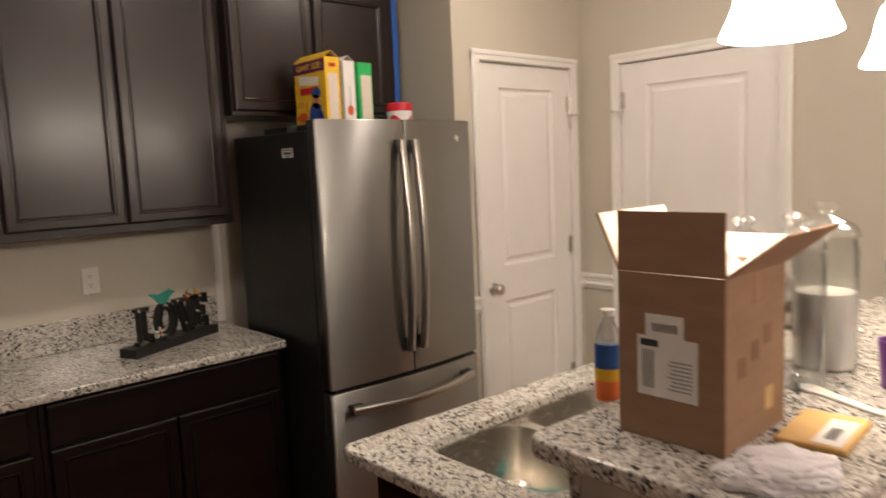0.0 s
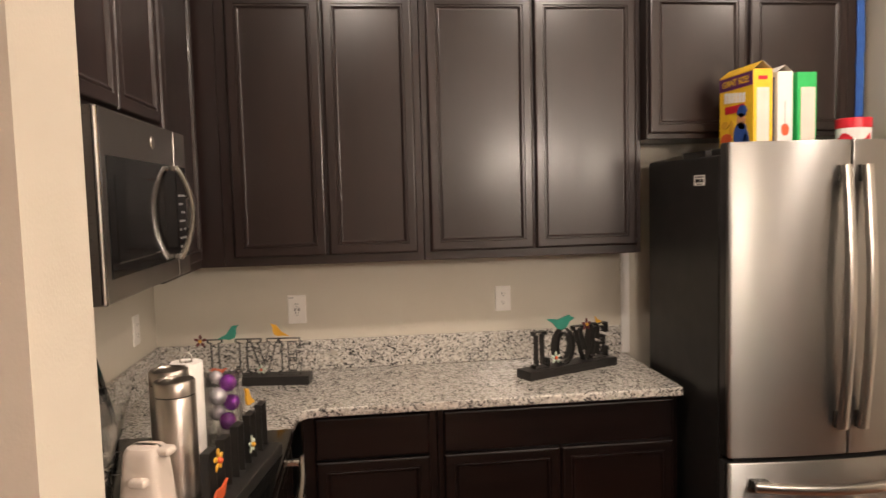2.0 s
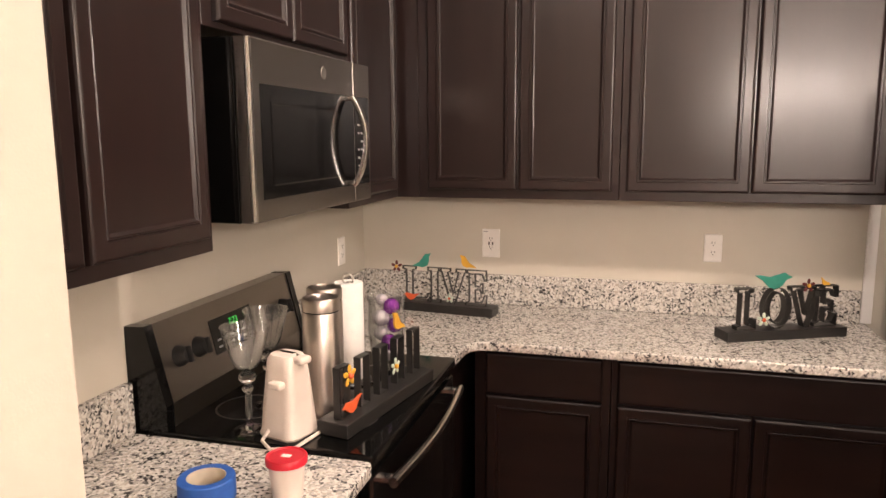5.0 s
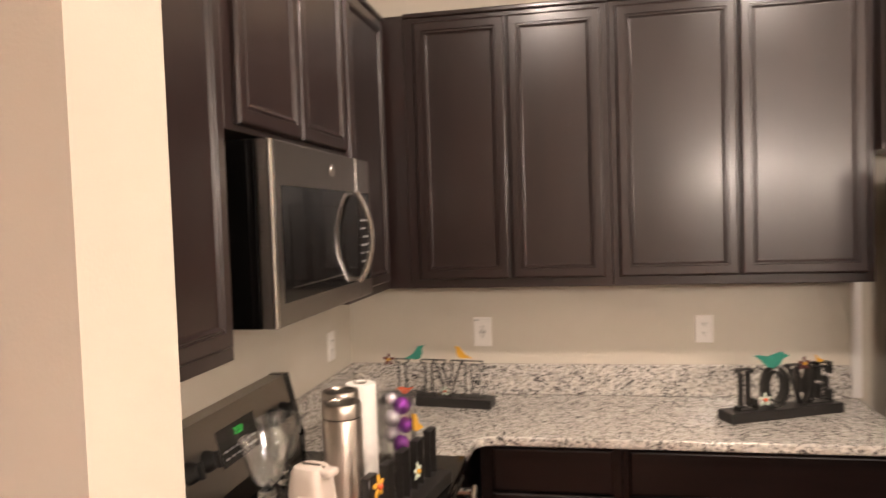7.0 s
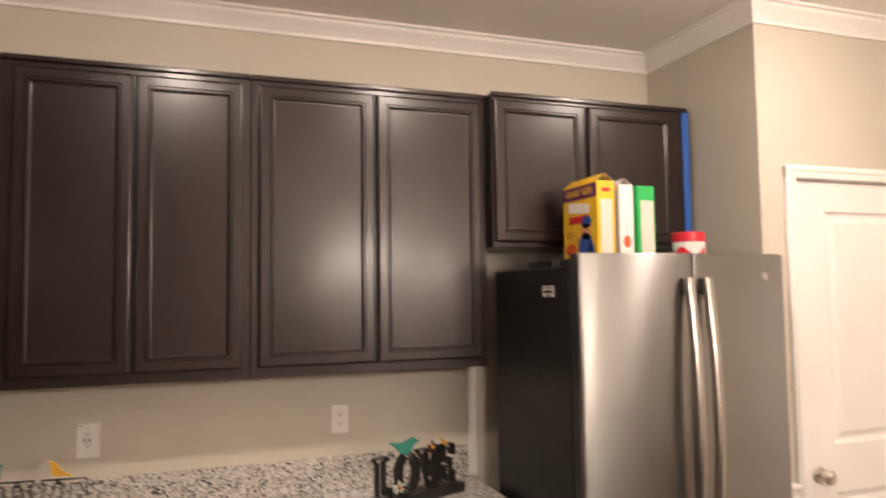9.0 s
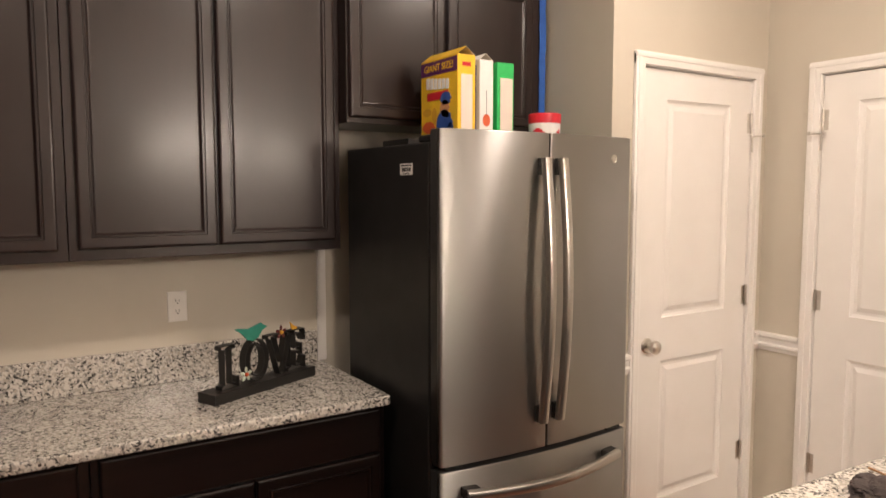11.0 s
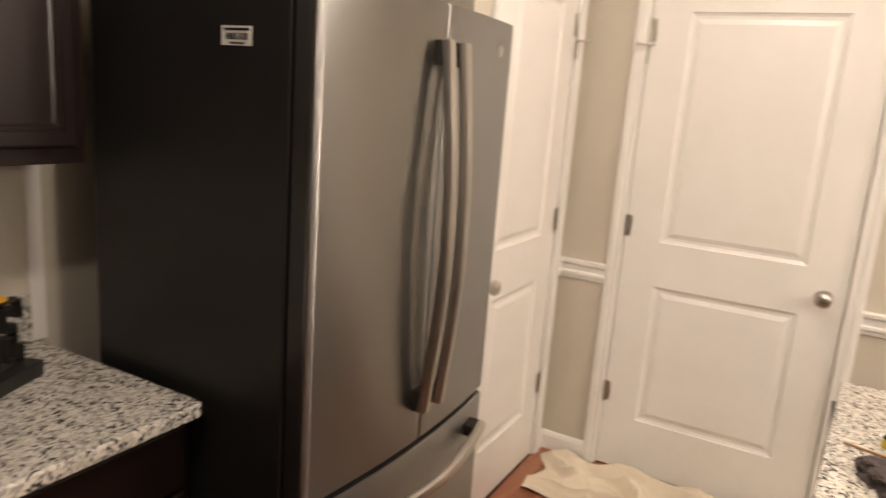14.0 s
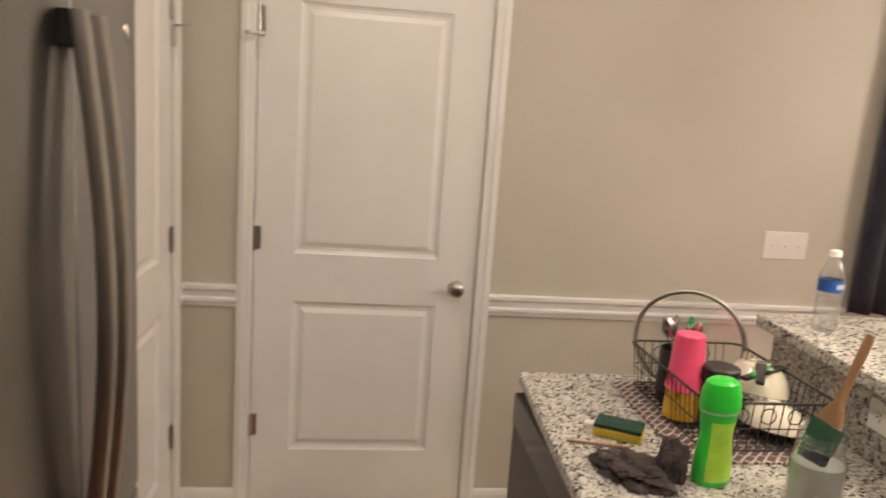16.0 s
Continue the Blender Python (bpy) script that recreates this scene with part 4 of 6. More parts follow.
glass = glassy("clear_glass", (0.975, 0.98, 0.975), 0.9)
pet = glassy("clear_bottle_plastic", (0.975, 0.98, 0.985), 0.9)
crystal = material("cut_crystal", (0.98, 0.98, 0.97), 0.02)
bsdf(crystal).inputs["Transmission Weight"].default_value = 1.0
bsdf(crystal).inputs["IOR"].default_value = 1.5
blue_label = coat("blue_label", (0.02, 0.09, 0.32), 0.35)


def turned(name, profile, mat, parent, at=(0, 0), label="", seg=32, close=False, z=0.0):
    return part(name, lathe(B(), profile, seg, Matrix.Translation((*at, z)), close), mat, parent, label, True)


def shell(profile, t=0.0025):
    """A thin-walled turned vessel from its outer profile, open at the top."""
    inner = [(max(r - t, 0.0005), h + (t if k == 0 else 0)) for k, (r, h) in enumerate(profile)]
    return [(0.0, profile[0][1])] + profile + inner[::-1] + [(0.0, profile[0][1] + t)]


def plate(pts, y0, y1, mat, parent, name, label="", m=None):
    """A flat cut-out in the xz plane."""
    bm = B()
    a = [bm.verts.new((x, y0, z)) for x, z in pts]
    b = [bm.verts.new((x, y1, z)) for x, z in pts]
    bm.faces.new(a)
    bm.faces.new(b[::-1])
    n = len(pts)
    for k in range(n):
        bm.faces.new((a[k], b[k], b[(k + 1) % n], a[(k + 1) % n]))
    if m:
        bm.transform(m)
    return part(name, bm, mat, parent, label)


def ribbon(bm, pts, depth, th=0.003):
    """A closed metal band, on edge, along points in the xz plane."""
    n = len(pts)
    p = [Vector((x, z)) for x, z in pts]
    rows = []
    for i in range(n):
        d0, d1 = (p[i] - p[i - 1]).normalized(), (p[(i + 1) % n] - p[i]).normalized()
        n0, n1 = Vector((-d0.y, d0.x)), Vector((-d1.y, d1.x))
        s = (n0 + n1) / max(0.5, 1 + n0.dot(n1)) * th / 2
        rows.append([bm.verts.new((q.x, y, q.y)) for q, y in ((p[i] + s, -depth / 2), (p[i] + s, depth / 2), (p[i] - s, depth / 2), (p[i] - s, -depth / 2))])
    for i in range(n):
        a, b = rows[i], rows[(i + 1) % n]
        for k in range(4):
            bm.faces.new((a[k], a[(k + 1) % 4], b[(k + 1) % 4], b[k]))
    return bm


GL = [(0, 0), (.5, 0), (.5, .24), (.45, .24), (.42, .1), (.3, .1), (.3, .9), (.4, .92), (.4, 1), (0, 1), (0, .92), (.1, .9), (.1, .1), (0, .08)]
GLW = [(x * (1.75 if x > 0.4 else 1.0), z) for x, z in GL]
GI = [(0, 0), (.4, 0), (.4, .08), (.3, .1), (.3, .9), (.4, .92), (.4, 1), (0, 1), (0, .92), (.1, .9), (.1, .1), (0, .08)]
GV = [(0, 1), (.36, 1), (.36, .92), (.27, .9), (.44, .28), (.6, .9), (.53, .92), (.53, 1), (.87, 1), (.87, .92), (.78, .9), (.5, 0), (.37, 0), (.09, .9), (0, .92)]
GE = [(0, 0), (.6, 0), (.62, .3), (.55, .3), (.48, .1), (.28, .1), (.28, .45), (.42, .45), (.45, .36), (.5, .36), (.5, .64), (.45, .64), (.42, .55), (.28, .55), (.28, .9), (.48, .9), (.55, .72), (.62, .72), (.6, 1), (0, 1), (0, .92), (.1, .9), (.1, .1), (0, .08)]
GO = [(0.36 + 0.36 * math.cos(a), 0.5 + 0.5 * math.sin(a)) for a in (2 * math.pi * k / 28 for k in range(28))]
GO2 = [(0.36 + 0.22 * math.cos(a), 0.5 + 0.38 * math.sin(a)) for a in (2 * math.pi * k / 24 for k in range(24))]
GBAR = [(0, 0), (.34, 0), (.34, 1), (0, 1)]
BIRD = [(-.5, .12), (-.28, .0), (-.1, -.16), (.08, -.2), (.24, -.1), (.33, .04), (.5, .12), (.36, .17), (.28, .22), (.16, .18), (-.1, .1), (-.35, .13)]


def bird(parent, x, y, z, size, mat, tilt=0, flip=1, label=""):
    m = Matrix.Translation((x, y, z)) @ pose(0, 0, 0, 0, tilt, 0)
    plate([(px * size * flip, pz * size) for px, pz in BIRD], -0.003, 0.003, mat, parent, "bird", label, m)


def flower(parent, x, y, z, r, mat, heart, label=""):
    bm = B()
    for k in range(5):
        a = 2 * math.pi * k / 5 + 0.3
        t = B()
        bmesh.ops.create_uvsphere(t, u_segments=10, v_segments=6, radius=1)
        merge(bm, t, Matrix.Translation((x + math.cos(a) * r * 0.62, y, z + math.sin(a) * r * 0.62)) @ pose(0, 0, 0, 0, -math.degrees(a), 0) @ Matrix.Diagonal((r * 0.42, 0.003, r * 0.26, 1)))
    fl = part("flower", bm, mat, parent, label, True)
    bm = B()
    bmesh.ops.create_uvsphere(bm, u_segments=10, v_segments=6, radius=r * 0.28)
    bm.transform(Matrix.Translation((x, y - 0.004, z)))
    part("flower_heart", bm, heart, fl, "", True)


def word_sign(at, rz, glyphs, length, label, deco, depth=0.03, height=0.15, starts=()):
    s = thing("word_sign", at, rz, label, "decorative sign", "metal word signs")
    bm = B()
    box(bm, -length / 2, length / 2, -0.045, 0.045, 0, 0.036, 0.003)
    part("base", bm, black_wood, s, "black wooden base")
    widths = [max(x for x, z in g[0]) * height for g in glyphs]
    gap = (length - 0.05 - sum(widths)) / max(1, len(glyphs) - 1)
    x = -length / 2 + 0.025
    for k, (g, w) in enumerate(zip(glyphs, widths)):
        if starts:
            x = (starts[k] - 0.5) * length
        bm = B()
        for loop in g:
            ribbon(bm, [(x + px * height, 0.036 + pz * height) for px, pz in loop], depth)
        part("letter", bm, black_iron, s, "black metal band letter")
        x += w + gap
    deco(s)
    return s


def love_deco(s):
    bird(s, -0.05, -0.012, 0.212, 0.15, teal, 4, 1, "teal painted metal bird")
    flower(s, 0.085, -0.020, 0.192, 0.026, maroon, mustard, "dark red metal flower")
    flower(s, -0.085, -0.022, 0.072, 0.026, pale_green, orange, "pale metal flower with orange heart")
    bird(s, 0.165, 0.0, 0.196, 0.05, mustard, 40, 1, "small yellow metal bird")


def live_deco(s):
    flower(s, -0.205, -0.02, 0.185, 0.026, maroon, mustard, "dark red metal flower")
    bird(s, -0.09, 0.0, 0.205, 0.11, teal, -35, 1, "teal painted metal bird")
    bird(s, 0.11, 0.0, 0.212, 0.09, mustard, 36, -1, "yellow painted metal bird")
    bird(s, -0.135, -0.02, 0.058, 0.08, orange, -6, -1, "orange painted metal bird")
    flower(s, 0.04, -0.02, 0.062, 0.02, pale_green, orange, "small metal flower")


def third_deco(s):
    flower(s, -0.19, -0.024, 0.145, 0.028, mustard, orange, "yellow metal flower")
    bird(s, -0.18, -0.024, 0.065, 0.085, orange, -10, -1, "orange painted metal bird")
    bird(s, 0.10, 0.0, 0.205, 0.09, mustard, 40, -1, "yellow painted metal bird")
    flower(s, 0.04, -0.024, 0.10, 0.024, pale_green, mustard, "pale metal flower")


word_sign((1.278, 3.188, CT + 0.0005), 24, [[GL], [GO, GO2], [GV], [GE]], 0.475, "black metal LOVE word sign with painted birds on wooden base", love_deco, starts=(0.11, 0.33, 0.555, 0.755))
word_sign((-0.035, 3.262, CT + 0.0005), -7, [[GLW], [GI], [GV], [GE]], 0.475, "black metal LIVE word sign with painted birds on wooden base", live_deco, 0.014, starts=(0.115, 0.36, 0.465, 0.725))
word_sign((0.092, 2.165, 0.9225), 80, [[GBAR]] * 5, 0.475, "black metal word sign seen edge-on, standing on the range", third_deco, 0.020, 0.13)

# ---- outlets and switches ----
def outlet(at, rz, w, h, label, usb=False, switches=0, lying=False):
    """Cover plate on a wall: local xz plane, facing -y."""
    o = thing("wall_switch" if switches else "wall_outlet", at, rz, label, "switch" if switches else "outlet", "wall plates")
    bm = nested(B(), -w / 2, w / 2, -h / 2, h / 2, [(0, 0), (0, -0.003), (0.003, -0.0055)], back=True)
    part("cover_plate", bm, plastic, o)
    if switches:
        for k in range(switches):
            x = (k - (switches - 1) / 2) * w / switches * 0.9
            bm = B()
            box(bm, x - 0.004, x + 0.004, -0.016, -0.005, -0.006, 0.008, 0.0015, 1)
            part("toggle", bm, plastic, o)
        return o
    bm = B()
    if lying:
        box(bm, -0.034, 0.034, -0.007, -0.005, -0.017, 0.017, 0.0012, 1)
    else:
        box(bm, -0.017, 0.017, -0.007, -0.005, -0.034, 0.034, 0.0012, 1)
    face = part("receptacle", bm, plastic, o)
    bm = B()
    for s in (-1, 1):
        for dx, dz, a, b in ((-0.006, 0.004, 0.0013, 0.004), (0.006, 0.004, 0.0013, 0.0034), (0, -0.006, 0.0022, 0.0022)):
            x, z = (dx, s * 0.019 + dz) if not lying else (s * 0.019 + dz, dx)
            bm = B()
            box(bm, x - a, x + a, -0.0076, -0.0068, z - b, z + b)
            part("slot", bm, ink, face, "dark slot")
    if usb:
        for x in (-0.008, 0.008):
            bm = B()
            box(bm, x - 0.003, x + 0.003, -0.0076, -0.0068, -0.007, 0.007)
            part("charging_port", bm, ink, face, "dark charging port")
    if usb:
        bm = B()
        box(bm, -0.034, -0.014, -0.0062, -0.0052, 0.050, 0.054)
        part("marking", bm, grey_ink, o)
    return o


outlet((0.134, YB, 1.184), 0, 0.079, 0.126, "white wall outlet with charging ports above granite backsplash", True)
outlet((1.057, YB, 1.194), 0, 0.070, 0.114, "white double wall outlet above granite backsplash")
outlet((XL, 3.20, 1.168), 90, 0.072, 0.118, "white wall outlet on the stove wall")
outlet((XR, 0.31, 1.198), -90, 0.195, 0.118, "white three-toggle light switch plate on greige wall", switches=3)
outlet((*askew(2.222, 0.9992), 1.03), 176.8, 0.115, 0.070, "white outlet laid sideways in granite splash", lying=True)

# ---- ceiling register ----
v = thing("ceiling_vent", (0.97, 2.84, ZC), 0, "white louvred ceiling air register", "ceiling vent")
bm = B()
box(bm, -0.155, 0.155, -0.085, 0.085, -0.004, -0.0005, 0.001, 1)
part("frame", bm, white, v)
# no hole is cut: a black sheet stands for the shade between slats
bm = B()
box(bm, -0.13, 0.13, -0.06, 0.06, -0.0055, -0.0035)
part("backing", bm, ink, v, "black sheet in place of the shaded duct")
for k in range(9):
    bm = B()
    box(bm, -0.13, 0.13, -0.0055, 0.0055, -0.0007, 0.0007)
    bm.transform(Matrix.Translation((0, -0.052 + k * 0.013, -0.009)) @ pose(0, 0, 0, 35, 0, 0))
    part("slat", bm, white, v)

# ---- on top of the refrigerator ----
FT = 1.7825


def open_carton(name, x, y, w, d, h, face, label, flap=True):
    c = thing(name, (x, y, FT), 0, label, "cereal box", "cartons on the refrigerator")
    bm = B()
    box(bm, 0, w, 0, d, 0, h, 0.0015, 1)
    part("carton", bm, face, c)
    if flap:
        for s in (0, 1):
            bm = B()
            box(bm, -0.0004, 0.0004, 0.003, d - 0.003, 0, w * 0.62)
            bm.transform(Matrix.Translation((s * w + (0.001 if s == 0 else -0.001), 0, h)) @ pose(0, 0, 0, 0, 52 if s == 0 else -52, 0))
            part("flap", bm, card_in if s else face, c, "open top flap")
    return c


c = open_carton("cereal_box", 1.870, 2.795, 0.076, 0.245, 0.318, yellow, "yellow giant-size cereal box with open top flaps")
def sticker(parent, name, mat, b, label=""):
    bm = B()
    box(bm, *b)
    return part(name, bm, mat, parent, label)
sticker(c, "side_panel", cream, (0.014, 0.062, -0.0012, 0.0002, 0.03, 0.25), "pale printed side panel")
sticker(c, "side_mark", red, (0.02, 0.055, -0.0014, 0.0002, 0.278, 0.292))
sticker(c, "title_band", purple, (-0.0012, 0.0002, 0.002, 0.243, 0.262, 0.312), "purple title band")
face = pose(-0.0022, 0.1225, 0.286, 90, 0, -90)
part("title_letters", lettering("GIANT SIZE!", 0.036, face, 0.0006), yellow, c, "yellow title letters")
for k in range(6):
    sticker(c, "name_bar", paper, (-0.0018, 0.0002, 0.055 + k * 0.026, 0.075 + k * 0.026, 0.205 + 0.002 * k, 0.240 + 0.003 * k))
sticker(c, "name_strip", red, (-0.0015, 0.0002, 0.06, 0.20, 0.172, 0.200))
blob = lambda y, z, a, b, mat, nm: plate([(y + a * math.cos(2 * math.pi * k / 18) * (1 + 0.15 * math.sin(3 * k)), z + b * math.sin(2 * math.pi * k / 18)) for k in range(18)], -0.0016, 0.0, mat, c, nm, "", pose(0, 0, 0, 0, 0, -90) @ Matrix.Scale(-1, 4, (1, 0, 0)))
tan_print = coat("tan_print", (0.55, 0.27, 0.13), 0.45)
for y, z, a_, b_, mt in ((0.085, 0.085, 0.050, 0.048, blue), (0.075, 0.172, 0.034, 0.024, blue), (0.082, 0.138, 0.030, 0.030, tan_print), (0.07, 0.112, 0.02, 0.008, paper),
                         (0.10, 0.028, 0.055, 0.020, tan_print), (0.045, 0.055, 0.022, 0.030, blue), (0.19, 0.075, 0.042, 0.022, orange), (0.20, 0.13, 0.03, 0.015, mustard), (0.205, 0.03, 0.03, 0.018, mustard), (0.15, 0.115, 0.016, 0.03, mustard)):
    blob(y, z, a_, b_, mt, "print_patch")
c = open_carton("cracker_box", 1.968, 2.80, 0.060, 0.20, 0.308, paper, "white cardboard food box with orange print, top open")
sticker(c, "side_mark", red, (0.018, 0.045, -0.0012, 0.0002, 0.008, 0.024))
bm = lathe(B(), [(0.0, 0.001), (0.016, 0.001), (0.016, 0.0)], 20, Matrix.Translation((0.03, 0.0, 0.095)) @ pose(0, 0, 0, 90, 0, 0) @ Matrix.Diagonal((1, 1.4, 1, 1)))
part("side_print", bm, orange, c)
sticker(c, "side_bar", grey_ink, (0.029, 0.031, -0.0012, 0.0002, 0.115, 0.2))
sticker(c, "front_print", blue, (-0.0012, 0.0002, 0.02, 0.18, 0.05, 0.29))
c = open_carton("snack_box", 2.046, 2.80, 0.076, 0.21, 0.305, green, "green and white cardboard snack box, closed", False)
sticker(c, "side_panel", cream, (0.014, 0.070, -0.0012, 0.0002, 0.004, 0.25), "pale printed side panel")
for k, mt in enumerate((orange, maroon, mustard)):
    sticker(c, "front_print", mt, (-0.0012, 0.0002, 0.04, 0.17, 0.03 + k * 0.075, 0.085 + k * 0.075))
c = thing("drink_mix_can", (2.272, 2.80, FT), 0, "white and red canister with red plastic lid", "canister")
turned("body", [(0.0, 0.0), (0.058, 0.0), (0.060, 0.003), (0.060, 0.095), (0.0, 0.095)], paper, c)
turned("lid", [(0.0, 0.132), (0.058, 0.132), (0.062, 0.129), (0.062, 0.096), (0.0605, 0.095)], red, c, label="red lid")
bm = B()
for k in range(13):
    a = -2.6 + k * 0.16
    t = B()
    box(t, -0.0048, 0.0048, -0.0607, -0.0603, 0.025 + 0.016 * math.sin(k * 0.6), 0.060 + 0.016 * math.sin(k * 0.6))
    merge(bm, t, pose(0, 0, 0, 0, 0, math.degrees(a) + 60))
part("label_swoosh", bm, red, c, "red label band")
c = thing("storage_tin", (1.79, 3.0, FT), 0, "low dark storage tray on the refrigerator", "tray")
bm = nested(B(), 0, 0.10, 0, 0.035, [(0, 0), (0, 0.2)], back=True)
part("tray", bm, black_plastic, c)

# ---- on the range ----
ST = 0.9225
GOB = [(0.040, 0.0), (0.041, 0.003), (0.022, 0.009), (0.009, 0.016), (0.008, 0.03), (0.0095, 0.05), (0.008, 0.07), (0.0095, 0.085), (0.007, 0.096), (0.014, 0.106), (0.014, 0.113), (0.007, 0.121), (0.020, 0.131), (0.022, 0.140), (0.018, 0.149), (0.009, 0.156), (0.026, 0.166), (0.036, 0.180), (0.042, 0.2), (0.049, 0.225), (0.056, 0.25), (0.061, 0.270)]


def goblet(x, y):
    w = thing("goblet", (x, y, ST), 0, "clear wine goblet with beaded glass stem on range", "wine glass", "goblets on the range")
    low = GOB[:16]
    turned("stem", [(0.0, 0.0)] + low + [(0.0, 0.162)], crystal, w, label="beaded clear glass stem")
    cup = [(0.010, 0.1625)] + GOB[16:]
    cup = [(r, max(h, 0.1625)) for r, h in cup]
    turned("bowl", shell(cup, 0.0024), glass, w, label="clear glass bowl")
    return w


goblet(-0.168, 1.918)
goblet(-0.205, 2.085)

o = thing("can_opener", (-0.066, 1.935, ST), 75, "white electric can opener standing on the range", "can opener")
bm = B()
rings = []
for z, w, d in ((0.0, 0.056, 0.056), (0.006, 0.058, 0.058), (0.018, 0.054, 0.054), (0.10, 0.047, 0.049), (0.165, 0.040, 0.045), (0.192, 0.037, 0.042), (0.203, 0.031, 0.037), (0.207, 0.020, 0.026)):
    rings.append([bm.verts.new((x, y, z)) for x, y in round_poly([(-w, -d), (w, -d), (w, d), (-w, d)], 0.026, 4)])
for a, b in zip(rings, rings[1:]):
    for k in range(len(a)):
        bm.faces.new((a[k], a[(k + 1) % len(a)], b[(k + 1) % len(a)], b[k]))
bm.faces.new(rings[0][::-1])
bm.faces.new(rings[-1])
part("housing", bm, cream, o, "off-white plastic housing", True)
bm = B()
box(bm, -0.020, 0.020, -0.066, -0.02, 0.184, 0.203, 0.008, 3)
part("lever", bm, cream, o, "", True)
bm = B()
box(bm, -0.062, -0.034, -0.030, 0.010, 0.128, 0.146, 0.006, 3)
part("button", bm, cream, o, "", True)
bm = tube(B(), [(-0.05, 0.02, 0.02), (-0.085, 0.01, 0.006), (-0.11, -0.04, 0.005), (-0.075, -0.085, 0.005), (-0.02, -0.08, 0.005), (0.03, -0.075, 0.005), (0.07, -0.04, 0.006), (0.06, 0.0, 0.02)], 0.0045, 8)
part("cord", bm, cream, o, "", True)


def thermos(x, y):
    t = thing("thermos_bottle", (x, y, ST), 0, "brushed stainless steel vacuum flask on the range", "vacuum flask", "flasks on the range")
    turned("body", [(0.0, 0.0), (0.046, 0.0), (0.049, 0.004), (0.049, 0.278), (0.047, 0.282), (0.0, 0.282)], thermos_steel, t)
    turned("seal_ring", [(0.0, 0.282), (0.0468, 0.282), (0.0468, 0.286), (0.0, 0.286)], black_plastic, t)
    turned("cap", [(0.0, 0.286), (0.049, 0.286), (0.049, 0.314), (0.046, 0.319), (0.036, 0.320), (0.034, 0.317), (0.0, 0.316)], thermos_steel, t, label="steel screw cap")
    return t


thermos(-0.030, 2.060)
thermos(-0.074, 2.178)

p = thing("paper_towel_holder", (-0.066, 2.325, ST), 0, "upright roll of white paper towel on steel holder", "paper towel")
turned("base", [(0.0, 0.0), (0.065, 0.0), (0.066, 0.004), (0.06, 0.009), (0.0, 0.01)], black_iron, p)
turned("roll", [(0.018, 0.011), (0.043, 0.011), (0.044, 0.014), (0.044, 0.30), (0.042, 0.303), (0.018, 0.303)], towel_paper, p, label="white paper roll", close=True)
part("post", tube(B(), [(0, 0, 0.008), (0, 0, 0.305)], 0.005, 10), nickel, p, "", True)
bm = tube(B(), [(0.016 * math.cos(a), 0, 0.312 + 0.016 * math.sin(a)) for a in (2 * math.pi * k / 20 for k in range(20))], 0.0028, 8, True)
part("loop", bm, nickel, p, "", True)

v = thing("ornament_vase", (0.000, 2.47, ST), 0, "clear glass vase filled with purple and silver ornaments", "vase")
turned("vase_glass", shell([(0.035, 0.0), (0.042, 0.01), (0.052, 0.06), (0.060, 0.13), (0.056, 0.20), (0.062, 0.235)], 0.002), glass, v, label="clear glass vase")
violet = coat("violet_ornament", (0.30, 0.03, 0.42), 0.12, 0.15, metal=0.6)
silver = coat("silver_ornament", (0.70, 0.66, 0.70), 0.15, 0.08, metal=0.6)
for x, y, z, r, mt in ((0.0, 0.015, 0.045, 0.027, silver), (0.015, -0.02, 0.09, 0.026, violet), (-0.02, 0.005, 0.11, 0.024, silver), (0.02, 0.02, 0.135, 0.025, violet), (-0.012, -0.015, 0.165, 0.027, silver), (0.016, 0.002, 0.20, 0.026, violet), (-0.022, 0.018, 0.215, 0.020, silver)):
    bm = B()
    bmesh.ops.create_uvsphere(bm, u_segments=20, v_segments=12, radius=r)
    bm.transform(Matrix.Translation((x, y, z)))
    part("ornament", bm, mt, v, "shiny round ornament", True)

# ---- worktop beside the range ----
t = thing("tape_roll", (-0.082, 1.605, CT + 0.0005), 0, "roll of blue painter's tape lying on granite", "tape roll")
turned("tape", [(0.040, 0.0), (0.056, 0.0), (0.058, 0.002), (0.058, 0.046), (0.056, 0.048), (0.040, 0.048)], tape_blue, t, close=True)
turned("core", [(0.0385, 0.001), (0.0398, 0.001), (0.0398, 0.047), (0.0385, 0.047)], tape_core, t, label="cardboard core", close=True)
t = thing("lidded_cup", (0.075, 1.655, CT + 0.0005), 0, "small clear plastic container with bright red lid", "container")
turned("cup", [(0.0, 0.0), (0.031, 0.0), (0.038, 0.074), (0.0, 0.074)], cream, t)
turned("lid", [(0.0, 0.088), (0.036, 0.088), (0.038, 0.090), (0.041, 0.090), (0.043, 0.087), (0.043, 0.075), (0.038, 0.0745), (0.0, 0.0745)], red, t, label="bright red lid")
sticker(t, "lid_sticker", paper, (-0.010, 0.010, -0.006, 0.006, 0.0878, 0.0888))

# ---- on the bar ----
BZ = BT + 0.0005
b = thing("cardboard_box", (1.205, 0.733, BZ), 0, "open brown cardboard shipping box with raised flaps", "cardboard box")
BW, BDp, BH = 0.233, 0.197, 0.293
bm = B()
th = 0.004
for q in ((0, th, 0, BDp, 0, BH), (BW - th, BW, 0, BDp, 0, BH), (th, BW - th, 0, th, 0, BH), (th, BW - th, BDp - th, BDp, 0, BH), (th, BW - th, th, BDp - th, 0, th)):
    bm = B()
    box(bm, *q, 0.001, 1)
    part("box_wall", bm, card, b, "brown corrugated cardboard")


